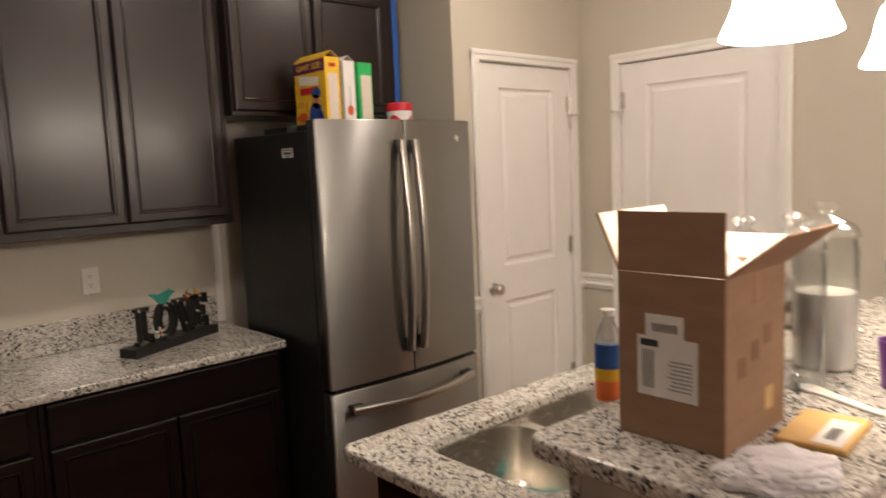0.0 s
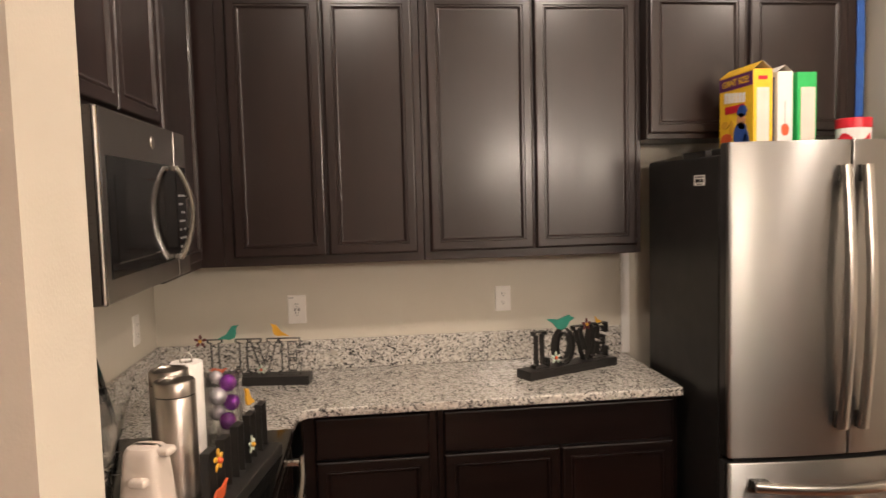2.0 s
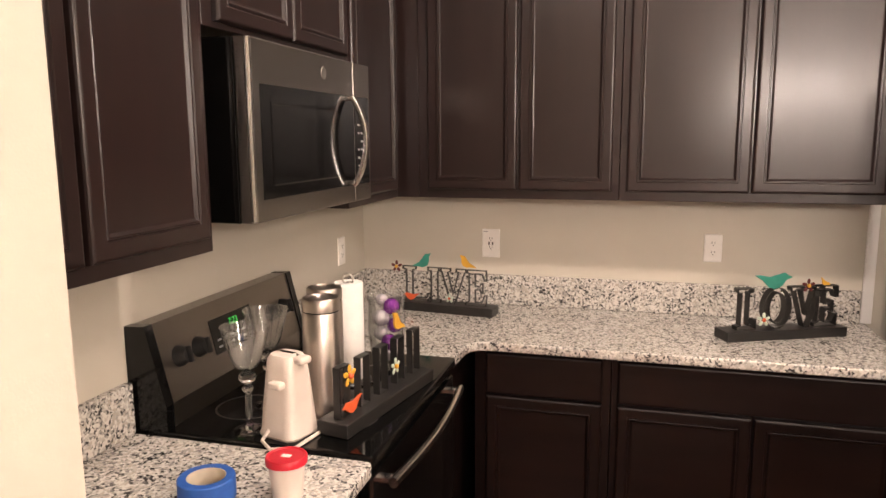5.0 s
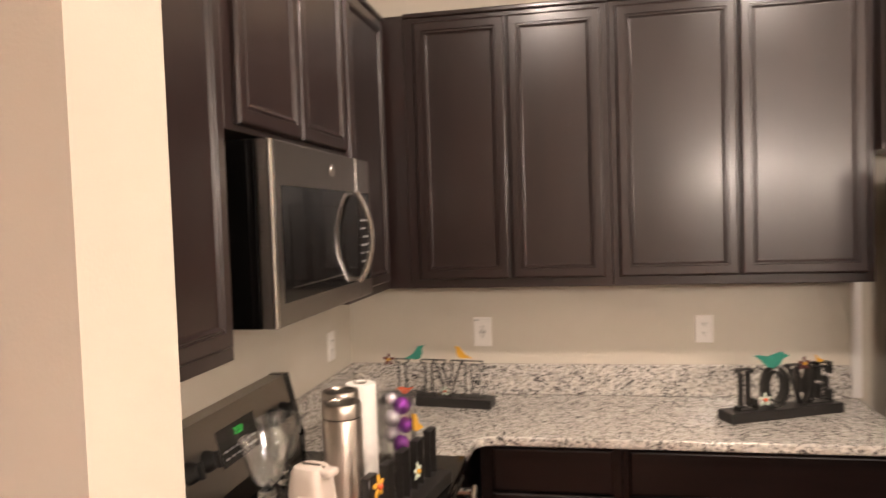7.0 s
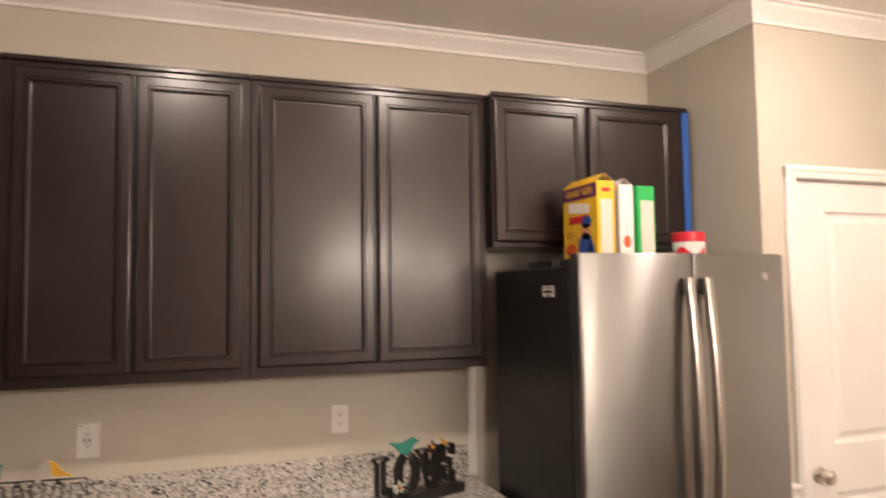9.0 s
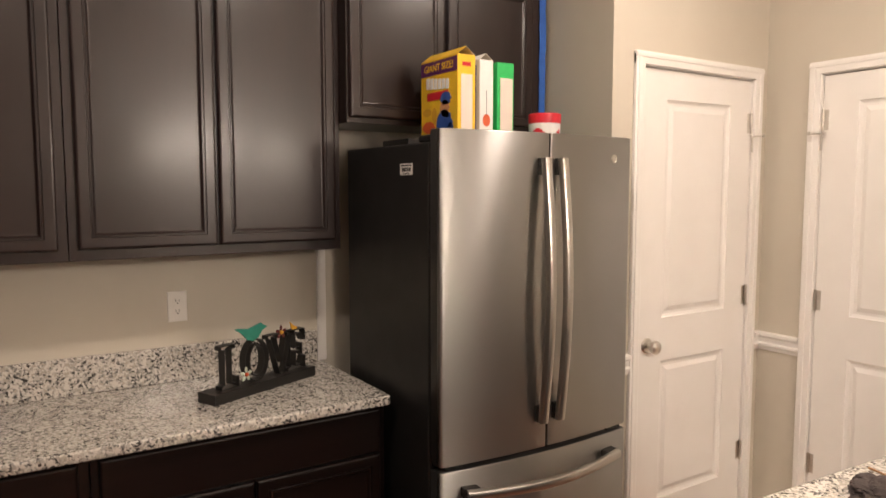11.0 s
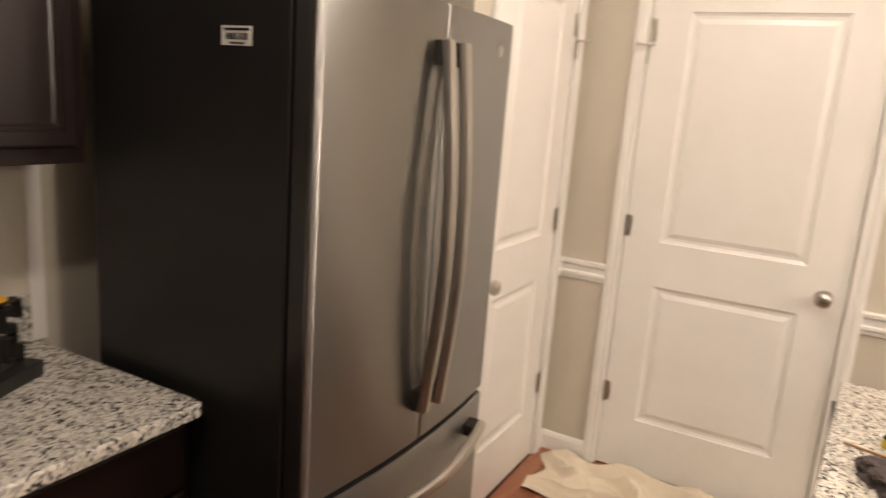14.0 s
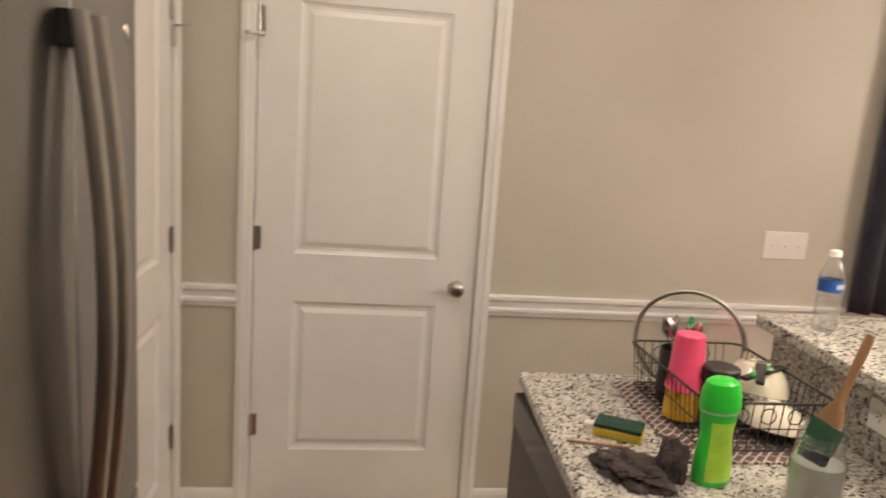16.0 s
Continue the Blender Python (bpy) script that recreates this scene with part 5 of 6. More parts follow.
def flap(w, h, m, label="raised flap", lit_side=0):
    bm = B()
    box(bm, 0, w, -th / 2, th / 2, 0.001, h, 0.0008, 1)
    bm.transform(m)
    fl = part("flap", bm, card, b, label)
    # thin pale sheet: pendant light on the brown card, put into colour
    if lit_side:
        bm = B()
        y = th / 2 * lit_side
        box(bm, 0.003, w - 0.003, min(y, y + lit_side * 0.0008), max(y, y + lit_side * 0.0008), 0.003, h - 0.002)
        bm.transform(m)
        part("lit_flap_face", bm, card_in, fl, "inner face with lamp light in its pale colour")


flap(BDp, 0.106, Matrix.Translation((th / 2, 0.0, BH)) @ pose(0, 0, 0, 0, 0, 90))
flap(BW, 0.12, Matrix.Translation((0, th / 2, BH)) @ pose(0, 0, 0, 52, 0, 0))
flap(BW, 0.11, Matrix.Translation((0, BDp - th / 2, BH)) @ pose(0, 0, 0, -24, 0, 0), lit_side=-1)
flap(BDp, 0.106, Matrix.Translation((BW + th / 2, 0.0, BH)) @ pose(0, 0, 0, 0, 0, 90) @ pose(0, 0, 0, 70, 0, 0), lit_side=1)
s1 = sticker(b, "shipping_label", paper, (-0.0008, 0.0004, 0.046, 0.158, 0.078, 0.184), "white shipping label")
s2 = sticker(b, "barcode_label", paper, (-0.0011, 0.0004, 0.071, 0.142, 0.182, 0.223), "white barcode label")
sticker(s1, "print_block", ink, (-0.0014, 0, 0.118, 0.152, 0.166, 0.178))
for k in range(5):
    sticker(s1, "print_bar", grey_ink, (-0.0014, 0, 0.126 + 0.005 * k, 0.129 + 0.005 * k, 0.092, 0.16))
for k in range(8):
    sticker(s1, "print_bar", grey_ink, (-0.0014, 0, 0.056, 0.10 - 0.004 * (k % 3), 0.094 + 0.007 * k, 0.0965 + 0.007 * k))
for k in range(12):
    sticker(s2, "print_bar", ink if k % 2 else grey_ink, (-0.0016, 0, 0.082 + 0.004 * k, 0.0842 + 0.004 * k, 0.193, 0.208))
sticker(b, "packing_tape", noisy(material("packing_tape", rough=0.25), (0.33, 0.20, 0.12), (0.36, 0.22, 0.13), 10), (0.10, 0.145, -0.0008, 0.0004, BH - 0.055, BH), "strip of brown packing tape")
for k in range(3):
    sticker(b, "box_print", coat("faded_print", (0.20, 0.105, 0.06), 0.8), (0.045 + 0.05 * k, 0.075 + 0.05 * k, -0.0006, 0.0004, 0.12 + 0.02 * k, 0.155 + 0.02 * k))
sticker(b, "box_sticker", coat("tan_sticker", (0.50, 0.33, 0.14), 0.6), (0.15, 0.185, -0.0008, 0.0004, 0.04, 0.08))
bm = B()
bmesh.ops.create_grid(bm, x_segments=14, y_segments=14, size=0.5)
for v_ in bm.verts:
    v_.co = (0.012 + (v_.co.x + 0.5) * (BW - 0.024), 0.012 + (v_.co.y + 0.5) * (BDp - 0.024), 0.286 + 0.05 * noise.noise(Vector((v_.co.x * 6, v_.co.y * 6, 3))))
solid("packing_paper", bm, paper, "crumpled white packing paper inside the box", "packing paper", smooth=True).location = (1.205, 0.733, BZ)


def jar(x, y, r, h, fill):
    j = thing("glass_canister", (x, y, BZ), 0, "tall clear glass apothecary jar with knobbed lid" + (" holding white flour" if fill else ""), "glass jar", "jars on the bar")
    turned("jar", shell([(r * 0.92, 0.0), (r, 0.008), (r, h * 0.78), (r * 0.93, h * 0.84), (r * 0.95, h * 0.86)], 0.003), glass, j, label="clear glass body")
    lid = turned("lid", [(r * 1.03, h * 0.862), (r * 1.04, h * 0.875), (r * 0.9, h * 0.93), (r * 0.5, h * 0.975), (0.012, h), (0.011, h * 1.01), (0.022, h * 1.03), (0.026, h * 1.055), (0.018, h * 1.085), (0.0, h * 1.095), (0.0, h * 0.99), (r * 0.48, h * 0.965), (r * 0.88, h * 0.922)], glass, j, label="clear glass lid with ball knob", close=True)
    if fill:
        turned("contents", [(0.0, 0.0035), (r * 0.9, 0.0035), (r - 0.0045, 0.010), (r - 0.0045, h * fill), (0.0, h * fill + 0.012)], flour, j, label="white flour")


jar(1.665, 0.80, 0.058, 0.335, 0)
jar(1.835, 0.80, 0.068, 0.345, 0.5)
jar(1.72, 0.935, 0.058, 0.32, 0)

e = thing("padded_envelope", (1.412, 0.655, BZ), 4, "yellow padded mailing envelope lying on the bar", "envelope")
part("envelope", slab("envelope", [round_poly([(-0.088, -0.056), (0.088, -0.056), (0.088, 0.056), (-0.088, 0.056)], 0.008, 3)], 0.0, 0.011, 0.004), envelope_paper, e, "", True)
lb = sticker(e, "address_label", paper, (-0.075, 0.055, -0.045, 0.0, 0.0105, 0.0116), "white address label")
for k in range(10):
    sticker(lb, "print_bar", ink, (-0.05 + 0.006 * k, -0.047 + 0.006 * k, -0.03, -0.012, 0.0114, 0.0122))


def crumple(name, at, sx, sy, sz, mat, label, cat, seed, rough=1.0, rz=0):
    """A bunched cloth: a flattened ball folded by noise."""
    bm = B()
    bmesh.ops.create_icosphere(bm, subdivisions=5, radius=1)
    for v_ in bm.verts:
        q = v_.co.copy()
        f = 1 + rough * (0.30 * noise.noise(q * 1.7 + Vector((seed, 0, 0))) + 0.16 * abs(noise.noise(q * 4.0 + Vector((0, seed, 0)))) - 0.10 * abs(noise.noise(q * 7.5 + Vector((0, 0, seed)))))
        v_.co = (q.x * f * sx, q.y * f * sy, max(0.0, q.z * f * sz + sz * 0.45))
    o = solid(name, bm, mat, label, cat, smooth=True)
    o.matrix_world = pose(*at, 0, 0, rz)
    return o


crumple("dish_cloth", (1.178, 0.638, BZ), 0.088, 0.052, 0.033, cloth_white, "crumpled white terry cloth on bar edge", "cloth", 4.0, 0.8, -42)
s = thing("plastic_strip", (1.605, 0.685, BZ), 65, "white plastic utensil lying on the bar", "utensil")
part("handle", slab("strip", [round_poly([(-0.10, -0.010), (0.02, -0.012), (0.09, -0.022), (0.11, 0.0), (0.09, 0.022), (0.02, 0.012), (-0.10, 0.010)], 0.006, 4)], 0, 0.006, 0.002), plastic, s, "", True)
s = thing("snack_wrapper", (2.20, 0.85, BZ), 20, "small crumpled paper wrapper on the bar", "wrapper")
bm = B()
bmesh.ops.create_grid(bm, x_segments=8, y_segments=5, size=0.5)
for v_ in bm.verts:
    v_.co = (v_.co.x * 0.05, v_.co.y * 0.035, 0.006 + 0.008 * noise.noise(Vector((v_.co.x * 4, v_.co.y * 4, 9))))
part("foil", bm, paper, s, "", True)
s = thing("purple_cup", (1.755, 0.628, BZ), 0, "purple plastic cup on the bar", "cup")
turned("cup", shell([(0.032, 0.0), (0.042, 0.10)], 0.002), coat("purple_plastic", (0.16, 0.04, 0.24), 0.35), s)


def water_bottle(at, label):
    w = thing("water_bottle", at, 0, label, "water bottle")
    pr = [(0.026, 0.0), (0.031, 0.006), (0.031, 0.03), (0.0285, 0.036), (0.031, 0.042), (0.031, 0.06), (0.0285, 0.066), (0.031, 0.072), (0.031, 0.085), (0.029, 0.09), (0.0315, 0.10), (0.0315, 0.145), (0.029, 0.16), (0.018, 0.185), (0.0125, 0.195), (0.0125, 0.203)]
    turned("bottle", shell(pr, 0.0012), pet, w, label="clear ribbed plastic bottle")
    turned("wrap_label", [(0.0318, 0.108), (0.0322, 0.108), (0.0322, 0.140), (0.0318, 0.140)], blue_label, w, label="blue and white wrap label", close=True)
    bm = B()
    for k in range(6):
        t_ = B()
        box(t_, -0.002, 0.002, -0.0328, -0.0320, 0.118, 0.131)
        merge(bm, t_, pose(0, 0, 0, 0, 0, -95 + 11 * k))
    part("label_marks", bm, paper, w, "white marks")
    turned("cap", [(0.0, 0.218), (0.013, 0.218), (0.0145, 0.216), (0.0145, 0.202), (0.0, 0.202)], plastic, w, label="white screw cap")
    return w


water_bottle((2.588, 0.850, BZ), "clear plastic water bottle with blue label on bar")

# ---- on the island worktop ----
IZ = CT + 0.0005
lat = material("lattice_mat", rough=0.85)
gm = coords(lat)
br = node(lat, "ShaderNodeTexBrick", Scale=1.0, Mortar_Size=0.0028, Brick_Width=0.036, Row_Height=0.019, Mortar_Smooth=0.3)
br.inputs["Color1"].default_value = br.inputs["Color2"].default_value = (0.13, 0.075, 0.07, 1)
br.inputs["Mortar"].default_value = (0.55, 0.48, 0.44, 1)
wv = node(lat, "ShaderNodeTexNoise", Scale=28.0, Detail=1.0)
link(lat, gm, "Vector", wv, "Vector")
mv = node(lat, "ShaderNodeMix")
mv.data_type, mv.blend_type = "RGBA", "LINEAR_LIGHT"
mv.inputs[0].default_value = 0.006
rot = node(lat, "ShaderNodeMapping")
rot.inputs["Rotation"].default_value = (0, 0, radians(45))
link(lat, gm, "Vector", rot, "Vector")
link(lat, rot, "Vector", mv, 6)
link(lat, wv, "Color", mv, 7)
link(lat, mv, 2, br, "Vector")
link(lat, br, "Color", bsdf(lat), "Base Color")
solid("drying_mat", slab("drying_mat", [round_poly([(2.245, 1.02), (2.73, 1.02), (2.73, 1.375), (2.245, 1.375)], 0.012, 3)], IZ, IZ + 0.006, 0.002), lat, "brown drying mat with pale lattice pattern on granite", "drying mat", smooth=True)

RX0, RX1, RY0, RY1 = 2.275, 2.69, 1.03, 1.325
RZ0, RZ1 = IZ + 0.018, IZ + 0.135
k_ = thing("dish_rack", (0, 0, 0), 0, "black wire dish rack standing on the drying mat", "dish rack")
def hoop(z, grow, r, name):
    pts = [(x, y, z) for x, y in round_poly([(RX0 - grow, RY0 - grow), (RX1 + grow, RY0 - grow), (RX1 + grow, RY1 + grow), (RX0 - grow, RY1 + grow)], 0.03, 5)]
    part(name, tube(B(), pts, r, 8, True), black_iron, k_, "", True)
hoop(RZ1, 0.012, 0.0032, "top_rim")
hoop(RZ0 + 0.055, 0.006, 0.0016, "middle_wire")
hoop(RZ0, 0.0, 0.0022, "bottom_rim")
for k in range(17):
    x = RX0 + 0.02 + (RX1 - RX0 - 0.04) * k / 16
    part("wire", tube(B(), [(x, RY0 - 0.012, RZ1), (x, RY0, RZ0), (x, RY1, RZ0), (x, RY1 + 0.012, RZ1)], 0.0014, 6), black_iron, k_)
for k in range(11):
    y = RY0 + 0.03 + (RY1 - RY0 - 0.06) * k / 10
    part("wire", tube(B(), [(RX0 - 0.012, y, RZ1), (RX0, y, RZ0), (RX1, y, RZ0), (RX1 + 0.012, y, RZ1)], 0.0014, 6), black_iron, k_)
for x in (RX0 + 0.03, RX1 - 0.03):
    for y in (RY0 + 0.03, RY1 - 0.03):
        part("foot", tube(B(), [(x, y, RZ0), (x, y, IZ + 0.006)], 0.004, 8), black_plastic, k_)
for y0, y1, nm in ((RY0, RY1, "scroll"),):
    for x in (RX0 - 0.008, RX1 + 0.008):
        for y in (1.12, 1.185, 1.25):
            part("scroll", tube(B(), [(x, y + 0.018 * math.cos(a), RZ0 + 0.085 + 0.018 * math.sin(a)) for a in (2 * math.pi * q / 16 for q in range(16))], 0.0014, 6, True), black_iron, k_)
RI = RZ0 + 0.0025

l_ = thing("pot_lid", (2.618, 1.212, RI), 0, "large round glass pot lid with steel rim upright in rack", "pot lid")
ml = pose(0, 0, 0.142, 0, 84, -30)
part("rim", tube(B(), [ml @ Vector((0.139 * math.cos(a), 0.139 * math.sin(a), 0)) for a in (2 * math.pi * q / 48 for q in range(48))], 0.006, 10, True), nickel, l_, "steel rim", True)
part("glass_disc", lathe(B(), [(0.0, 0.022), (0.06, 0.019), (0.10, 0.011), (0.137, 0.0), (0.137, -0.003), (0.10, 0.008), (0.06, 0.016), (0.0, 0.019)], 40, ml), glass, l_, "clear domed glass", True)
part("knob", lathe(B(), [(0.0, 0.0225), (0.012, 0.0225), (0.012, 0.035), (0.02, 0.042), (0.02, 0.05), (0.0, 0.053)], 20, ml), black_plastic, l_, "", True)
p_ = thing("plastic_cup", (2.462, 1.288, RI), 0, "bright pink plastic cup upside down in rack", "cup")
turned("cup", [(0.0, 0.210), (0.032, 0.210), (0.035, 0.207), (0.037, 0.190), (0.0375, 0.187), (0.046, 0.075), (0.048, 0.072), (0.046, 0.070), (0.0, 0.09)], pink, p_)
turned("stacked_cup", [(0.0, 0.09), (0.042, 0.09), (0.045, 0.0), (0.0, 0.0)], coat("yellow_plastic", (0.62, 0.36, 0.03), 0.35), p_, label="yellow cup beneath")
c_ = thing("utensil_caddy", (2.575, 1.258, RI), 0, "black utensil holder with steel cutlery in rack", "utensil holder")
turned("holder", shell([(0.042, 0.0), (0.045, 0.005), (0.047, 0.135)], 0.003), black_plastic, c_)
for k in range(6):
    a = k * 1.05
    x, y = 0.02 * math.cos(a), 0.02 * math.sin(a)
    bm = tube(B(), [(x * 0.5, y * 0.5, 0.01), (x * 1.6, y * 1.6, 0.165)], 0.003, 8)
    t_ = B()
    bmesh.ops.create_uvsphere(t_, u_segments=12, v_segments=8, radius=1)
    merge(bm, t_, Matrix.Translation((x * 1.8, y * 1.8, 0.188)) @ pose(0, 0, 0, 10, 15, k * 60) @ Matrix.Diagonal((0.017, 0.006, 0.028, 1)))
    part("spoon", bm, steel_h, c_, "steel spoon", True)
part("peeler", tube(B(), [(0.0, -0.01, 0.02), (0.01, -0.03, 0.22)], 0.006, 8), green, c_, "green handle", True)
j_ = thing("dark_jar", (2.415, 1.225, RI), 0, "brown glass jar with black lid in dish rack", "jar")
turned("jar", [(0.0, 0.0), (0.036, 0.0), (0.040, 0.006), (0.040, 0.105), (0.036, 0.115), (0.0, 0.115)], amber, j_)
turned("lid", [(0.0, 0.146), (0.040, 0.146), (0.044, 0.142), (0.044, 0.118), (0.042, 0.1155), (0.0, 0.1155)], black_plastic, j_, label="black screw lid")
def upturned(x, y, z, r, h, label):
    b_ = thing("bowl", (x, y, z), 0, label, "bowl", "bowls in the rack")
    pr = [(0.30 * r, h), (0.32 * r, h - 0.006), (0.60 * r, h - 0.010), (0.85 * r, h * 0.55), (0.97 * r, h * 0.2), (r, 0.0)]
    part("bowl", lathe(B(), [(0.0, h - 0.004), (0.27 * r, h - 0.004)] + pr + [(q - 0.004, max(z_ - 0.004, 0.0)) for q, z_ in pr[::-1]] + [(0.0, h - 0.012)], 40, pose(0, 0, 0, 8, 6, 0)), porcelain, b_, "", True)


upturned(2.50, 1.078, RI + 0.056, 0.083, 0.075, "cream porcelain bowl upside down in dish rack")
upturned(2.375, 1.10, RI + 0.012, 0.078, 0.06, "smaller cream porcelain dish upside down in dish rack")
for q, (x, y, mt, lab) in enumerate(((2.44, 1.10, black_plastic, "black kitchen utensil lying across dish rack"), (2.46, 1.085, green, "green handled knife lying across dish rack"), (2.42, 1.12, black_plastic, "black handled spatula lying across dish rack"))):
    u_ = thing("kitchen_utensil", (x, y, RZ1 + 0.008 + 0.004 * q), -60 + 14 * q, lab, "utensil", "utensils in the rack")
    bm = B()
    box(bm, -0.09, 0.02, -0.010, 0.010, -0.005, 0.005, 0.004, 2)
    part("handle", bm, mt, u_)
    bm = B()
    box(bm, 0.018, 0.10, -0.013, 0.013, -0.0015, 0.0015, 0.001, 1)
    part("blade", bm, steel_h if q == 1 else black_plastic, u_)

s_ = thing("sponge", (2.386, 1.475, IZ), 61, "yellow sponge with dark green scouring side", "sponge")
bm = B()
box(bm, -0.055, 0.055, -0.034, 0.034, 0, 0.022, 0.003)
part("foam", bm, noisy(material("yellow_foam", rough=0.95), (0.55, 0.38, 0.03), (0.68, 0.50, 0.06), 40, bump=0.8, bump_scale=300, bump_dist=0.002), s_, "yellow foam")
bm = B()
box(bm, -0.055, 0.055, -0.034, 0.034, 0.0222, 0.031, 0.002)
part("scourer", bm, noisy(material("green_scourer", rough=0.98), (0.012, 0.045, 0.03), (0.03, 0.08, 0.05), 80, bump=1.0, bump_scale=700, bump_dist=0.002), s_, "dark green scourer")
s_ = thing("bottle_cap", (2.44, 1.525, IZ), 0, "small white round plastic cap on granite", "cap")
turned("cap", [(0.0, 0.008), (0.014, 0.008), (0.015, 0.006), (0.015, 0.0), (0.0, 0.0)], plastic, s_)
s_ = thing("chopstick", (2.33, 1.545, IZ), 75, "thin wooden stick lying on granite", "stick")
part("stick", tube(B(), [(-0.07, 0, 0.004), (0.07, 0, 0.004)], 0.003, 8), handle_wood, s_, "", True)
rag = crumple("rag", (2.190, 1.515, IZ), 0.078, 0.058, 0.026, rag_grey, "crumpled dark grey rag on granite worktop", "rag", 11.0, 1.7, 20)
for at, sx, sy, sz, seed in (((2.185, 1.437, IZ), 0.036, 0.030, 0.060, 17.0), ((2.235, 1.56, IZ), 0.036, 0.028, 0.020, 23.0)):
    fold = crumple("fold", at, sx, sy, sz, rag_grey, "", "", seed, 1.2, 0)
    fold.parent = rag
    fold.matrix_parent_inverse = rag.matrix_world.inverted()

g_ = thing("scent_bead_bottle", (2.176, 1.357, IZ), -70, "bright green plastic laundry bottle with waisted body", "laundry bottle")
prof = [(0.0, 0.0), (0.040, 0.0), (0.043, 0.006), (0.043, 0.05), (0.037, 0.085), (0.035, 0.105), (0.040, 0.14), (0.043, 0.155), (0.043, 0.160)]
part("body", lathe(B(), prof + [(0.0, 0.160)], 32, Matrix.Diagonal((1.0, 0.78, 1, 1))), bright_green, g_, "green plastic body", True)
part("cap", lathe(B(), [(0.0, 0.1605), (0.045, 0.1605), (0.046, 0.166), (0.044, 0.195), (0.036, 0.216), (0.026, 0.222), (0.0, 0.224)], 32, Matrix.Diagonal((1.0, 0.80, 1, 1))), bright_green, g_, "bright green cap", True)
bm = B()
rows = []
for z, r in ((0.012, 0.0436), (0.05, 0.0436), (0.085, 0.0377), (0.105, 0.0357), (0.138, 0.0401)):
    rows.append([bm.verts.new((r * math.cos(a), 0.785 * r * math.sin(a), z)) for a in (-2.6 + 1.7 * q / 12 for q in range(13))])
for a, b2 in zip(rows, rows[1:]):
    for q in range(12):
        bm.faces.new((a[q], a[q + 1], b2[q + 1], b2[q]))
part("front_label", bm, lime, g_, "yellow-green front label", True)
part("collar", lathe(B(), [(0.0435, 0.156), (0.0445, 0.156), (0.0445, 0.160), (0.0435, 0.160)], 32, Matrix.Diagonal((1.0, 0.79, 1, 1)), True), pale_green, g_, "pale collar ring", True)

m_ = thing("brush_jar", (2.065, 1.205, IZ), 0, "glass jar of milky water holding a paintbrush", "jar")
turned("jar", shell([(0.046, 0.0), (0.050, 0.006), (0.051, 0.105), (0.044, 0.125), (0.042, 0.132), (0.045, 0.136), (0.042, 0.142), (0.045, 0.147), (0.042, 0.158)], 0.003), glass, m_, label="clear threaded glass jar")
turned("wash_water", [(0.0, 0.0035), (0.044, 0.0035), (0.0465, 0.010), (0.0475, 0.100), (0.0, 0.100)], milky, m_, label="milky water")
pb = thing("paintbrush", (2.065, 1.205, IZ), 0, "flat paintbrush with beech handle standing in jar", "paintbrush")
mb = Matrix.Translation((0.006, 0.012, 0.095)) @ pose(0, 0, 0, 16, -4, 10)
bm = B()
box(bm, -0.030, 0.030, -0.007, 0.007, -0.04, 0.03, 0.003)
bm.transform(mb)
part("bristles", bm, coat("navy_bristles", (0.012, 0.018, 0.035), 0.8), pb, "dark bristles")
bm = B()
box(bm, -0.032, 0.032, -0.009, 0.009, 0.030, 0.085, 0.002)
bm.transform(mb)
part("ferrule", bm, coat("green_stained_ferrule", (0.03, 0.09, 0.05), 0.4, 0.3), pb, "green stained ferrule")
bm = B()
rows = []
for z, w, d in ((0.085, 0.030, 0.008), (0.105, 0.026, 0.009), (0.125, 0.012, 0.008), (0.17, 0.008, 0.007), (0.22, 0.010, 0.007), (0.262, 0.010, 0.006), (0.272, 0.006, 0.005)):
    rows.append([bm.verts.new(mb @ Vector((w * math.cos(a), d * math.sin(a), z))) for a in (2 * math.pi * q / 14 for q in range(14))])
for a, b2 in zip(rows, rows[1:]):
    for q in range(14):
        bm.faces.new((a[q], a[(q + 1) % 14], b2[(q + 1) % 14], b2[q]))
bm.faces.new(rows[0])
bm.faces.new(rows[-1])
part("handle", bm, handle_wood, pb, "beech wood handle", True)
r_ = thing("jar_lid_ring", (2.005, 1.328, IZ), 0, "loose silver jar lid ring on granite", "jar lid")
turned("ring", [(0.031, 0.012), (0.036, 0.012), (0.037, 0.010), (0.037, 0.0), (0.0355, 0.0), (0.0355, 0.010), (0.031, 0.0108)], nickel, r_, close=True)
turned("disc", [(0.0, 0.009), (0.034, 0.009), (0.034, 0.0105), (0.0, 0.0105)], nickel, r_)

d_ = thing("drink_bottle", (1.405, 1.088, IZ), 0, "tall clear drink bottle with blue label and orange liquid", "bottle")
turned("bottle", [(0.0, 0.0), (0.026, 0.0), (0.029, 0.006), (0.029, 0.09), (0.027, 0.10), (0.029, 0.11), (0.029, 0.188)], pet, d_, label="clear plastic lower bottle")
turned("orange_band", [(0.0, 0.1885), (0.0288, 0.1885), (0.0288, 0.2325), (0.0, 0.2325)], coat("neon_orange_print", (0.85, 0.20, 0.05), 0.4), d_, label="neon orange band")
turned("yellow_band", [(0.0, 0.2325), (0.029, 0.2325), (0.029, 0.259), (0.0, 0.259)], yellow, d_, label="yellow band")
turned("wrap_label", [(0.0, 0.2595), (0.0295, 0.2595), (0.0295, 0.312), (0.0, 0.312)], blue_label, d_, label="blue wrap label")
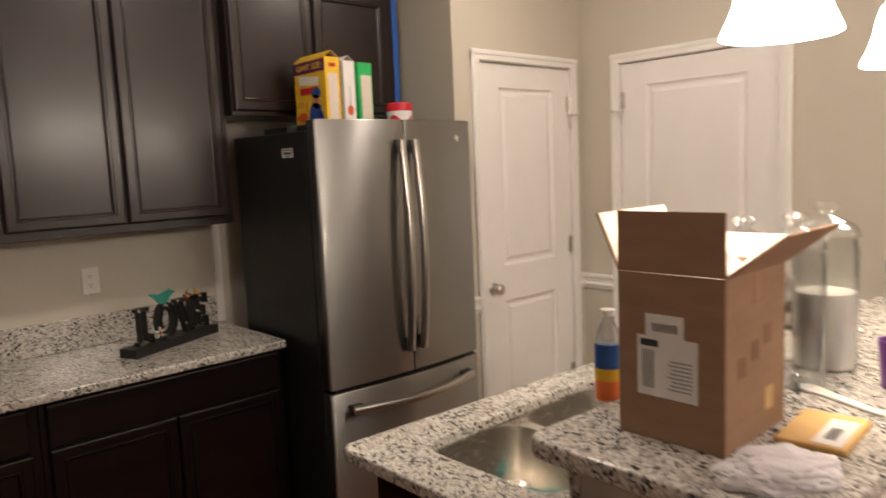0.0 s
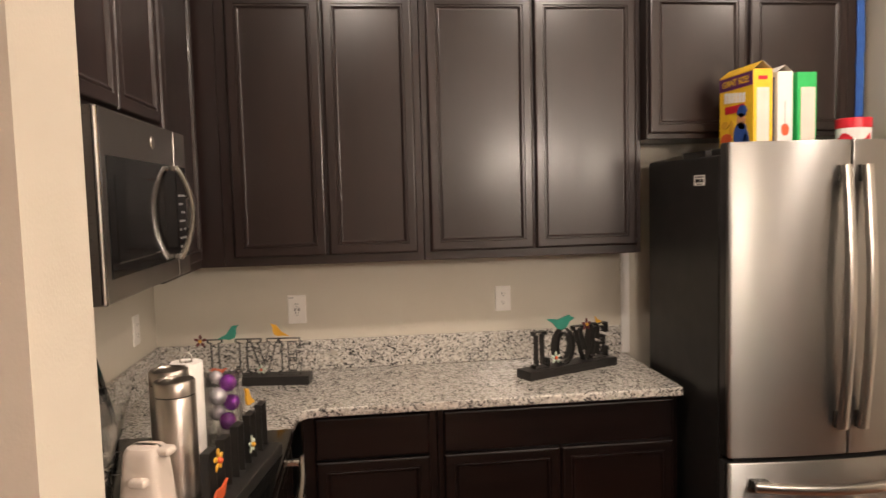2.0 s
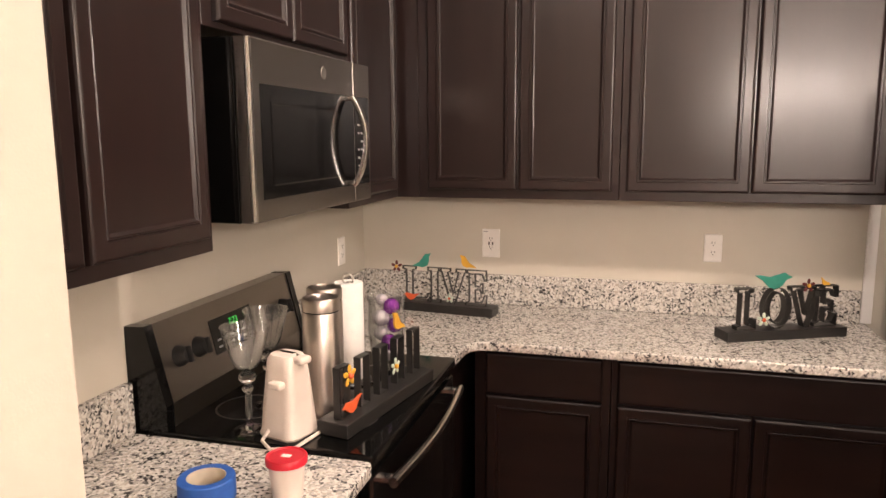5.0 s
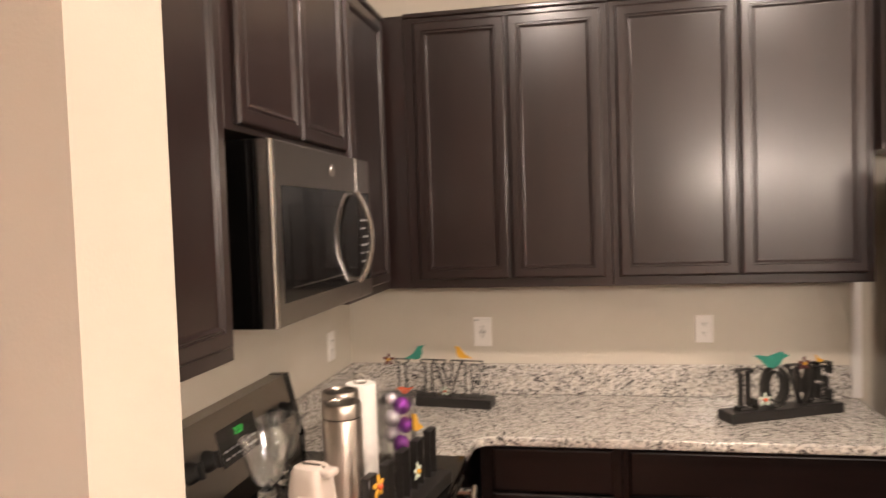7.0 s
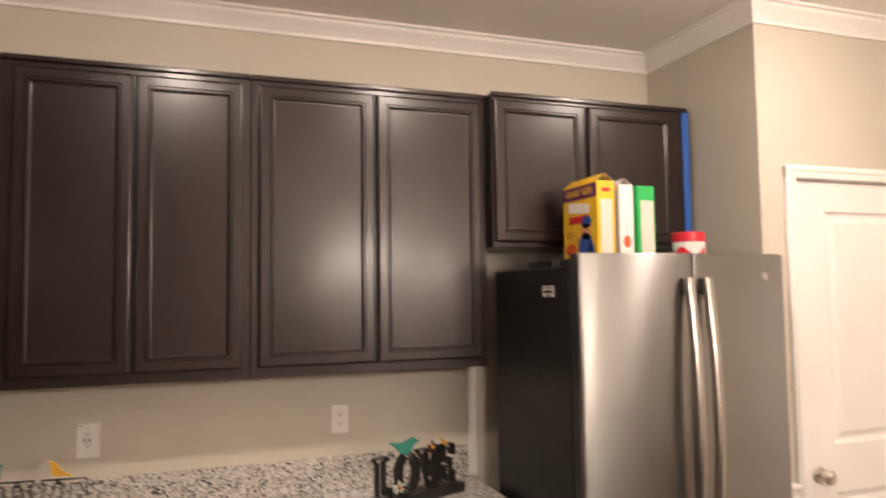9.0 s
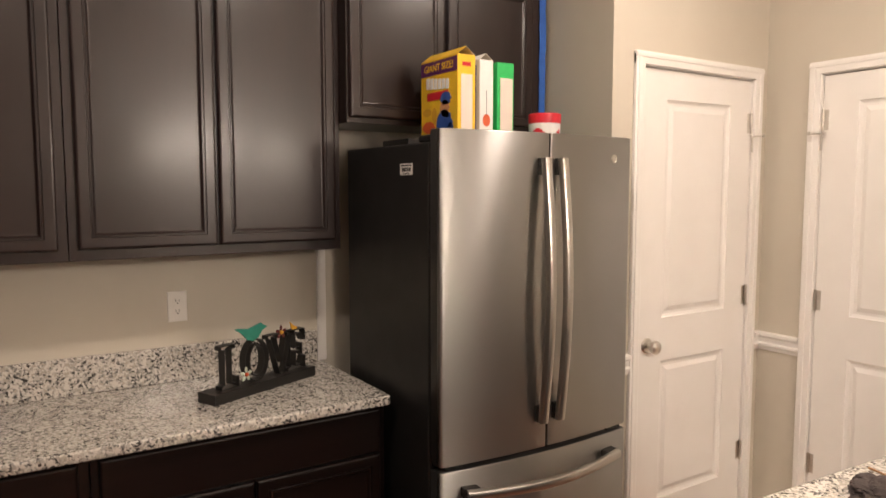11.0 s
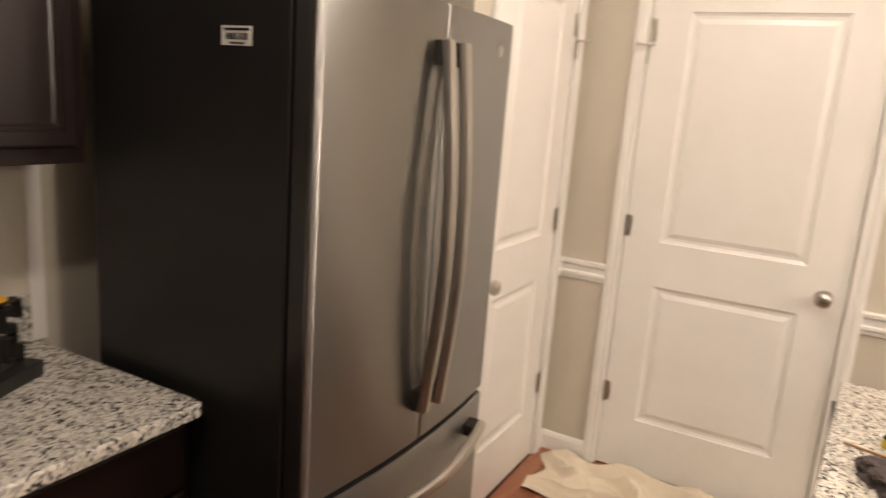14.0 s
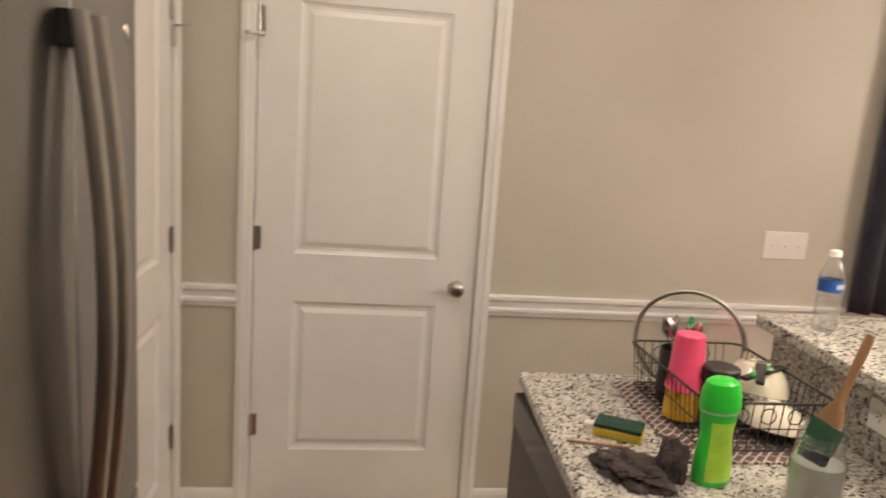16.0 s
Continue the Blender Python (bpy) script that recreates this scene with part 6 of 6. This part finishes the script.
turned("neck", shell([(0.029, 0.3125), (0.0275, 0.33), (0.018, 0.352), (0.0135, 0.36), (0.0135, 0.372)], 0.0012), pet, d_, label="clear plastic shoulder")
turned("cap", [(0.0, 0.372), (0.015, 0.372), (0.015, 0.385), (0.0, 0.387)], plastic, d_, label="white screw cap")
sp = thing("scrub_pad", (1.53, 1.40, CT - 0.2165), 70, "teal scrub sponge in the sink", "sponge")
bm = B()
box(bm, -0.045, 0.045, -0.03, 0.03, 0, 0.022, 0.004)
bm.transform(pose(0.0, 0, 0.02, 20, 12, 0))
part("pad", bm, coat("teal_foam", (0.02, 0.33, 0.33), 0.9), sp)

# ---- drop cloth ----
bm = B()
bmesh.ops.create_grid(bm, x_segments=90, y_segments=130, size=0.5)
for v_ in bm.verts:
    u, w = v_.co.x + 0.5, v_.co.y + 0.5
    x = 2.98 + 0.62 * u + 0.05 * noise.noise(Vector((u * 2, w * 3, 1))) * (1 - u) + 0.22 * (1 - u) * w
    y = 1.15 + 1.53 * w + 0.06 * noise.noise(Vector((u * 3, w * 2, 5)))
    f1 = abs(noise.noise(Vector((u * 2.2 + w * 1.2, w * 5.0 - u, 2))))
    f2 = abs(noise.noise(Vector((u * 6 + w, w * 9 - 2 * u, 7))))
    z = 0.008 + 0.055 * max(0, 0.32 - f1) / 0.32 + 0.018 * (1 - f2) ** 4
    edge = min(u, 1 - u, w, 1 - w)
    v_.co = (min(x, XR - 0.03), min(y, YA - 0.03), z * min(1, 0.35 + edge * 8))
solid("drop_cloth", bm, canvas, "rumpled beige canvas drop cloth on wooden floor", "drop cloth", smooth=True)

# ---- window and curtain on the east wall ----
w_ = thing("window_1", (XR, WY1, 0), -90, "dark night window with white frame behind curtain", "window", kind="structure")
ww = WY1 - WY0
for nm, q in (("window_frame", (0, 0.05, 0.0, 0.06, WZ0, WZ1)), ("window_frame", (ww - 0.05, ww, 0.0, 0.06, WZ0, WZ1)), ("window_frame", (0.05, ww - 0.05, 0.0, 0.06, WZ0, WZ0 + 0.05)), ("window_frame", (0.05, ww - 0.05, 0.0, 0.06, WZ1 - 0.05, WZ1))):
    bm = B()
    box(bm, *q, 0.003)
    part(nm, bm, white, w_)
bm = B()
box(bm, 0.04, ww - 0.04, 0.055, 0.061, WZ0 + 0.04, WZ1 - 0.04)
part("pane", bm, black_gloss, w_, "dark glass pane")
c_ = thing("curtain", (3.575, -0.012, 0), 0, "dark purple velvet curtain hanging beside the window", "curtain")
bm = B()
cols = []
for k in range(70):
    s = k / 69
    cols.append([bm.verts.new((0.022 * math.sin(s * 34) * (0.6 + 0.4 * (1 - z)) + 0.006 * noise.noise(Vector((s * 9, z * 2, 0))), -0.55 * s + (0.03 - 0.03 * z), 0.93 + 1.36 * z)) for z in (q / 14 for q in range(15))])
for a, b2 in zip(cols, cols[1:]):
    for q in range(14):
        bm.faces.new((a[q], b2[q], b2[q + 1], a[q + 1]))
cl = part("drape", bm, curtain_cloth, c_, "", True)
md = cl.modifiers.new("thick", "SOLIDIFY")
md.thickness = 0.004
part("rod", tube(B(), [(0, 0.06, 2.30), (0, -1.75, 2.30)], 0.010, 10), black_iron, c_, "black rod", True)
part("bracket", tube(B(), [(0, 0.03, 2.30), (XR - 3.575, 0.03, 2.30)], 0.006, 8), black_iron, c_)

# ---- floor boards ----
pw = 0.083
mesh_cache = {}
for r_i in range(int((YA - 1.66) / pw) + 1):
    y = YA - pw * (r_i + 1)
    x = 1.3 - random.uniform(0, 0.8)
    while x < XR:
        ln = random.choice((0.6, 0.8, 1.0, 1.2))
        if ln not in mesh_cache:
            bm = B()
            box(bm, 0.0008, ln - 0.0008, 0.0006, pw - 0.0006, -0.004, 0.0, 0.0012, 1)
            mesh_cache[ln] = mesh_of("floor_board", bm, wood_floor)
        if x + ln > 0.6 and x + ln < XR + 0.5:
            o = new("floor_board", mesh_cache[ln])
            o.location = (x, y, 0)
            o.parent = floor
        x += ln
bm = B()
y = DY
while y < 1.62:
    box(bm, DX, XR, y + 0.0006, y + pw - 0.0006, -0.004, 0.0)
    y += pw
rest = part("floor_boards", bm, wood_floor, floor)
tagged(rest, "reddish brown hardwood boards", kind="stuff")
bm = B()
y = 1.66
while y < YA:
    box(bm, XL, 0.58, y + 0.0006, y + pw - 0.0006, -0.004, 0.0)
    y += pw
tagged(part("floor_boards", bm, wood_floor, floor), "reddish brown hardwood boards", kind="stuff")
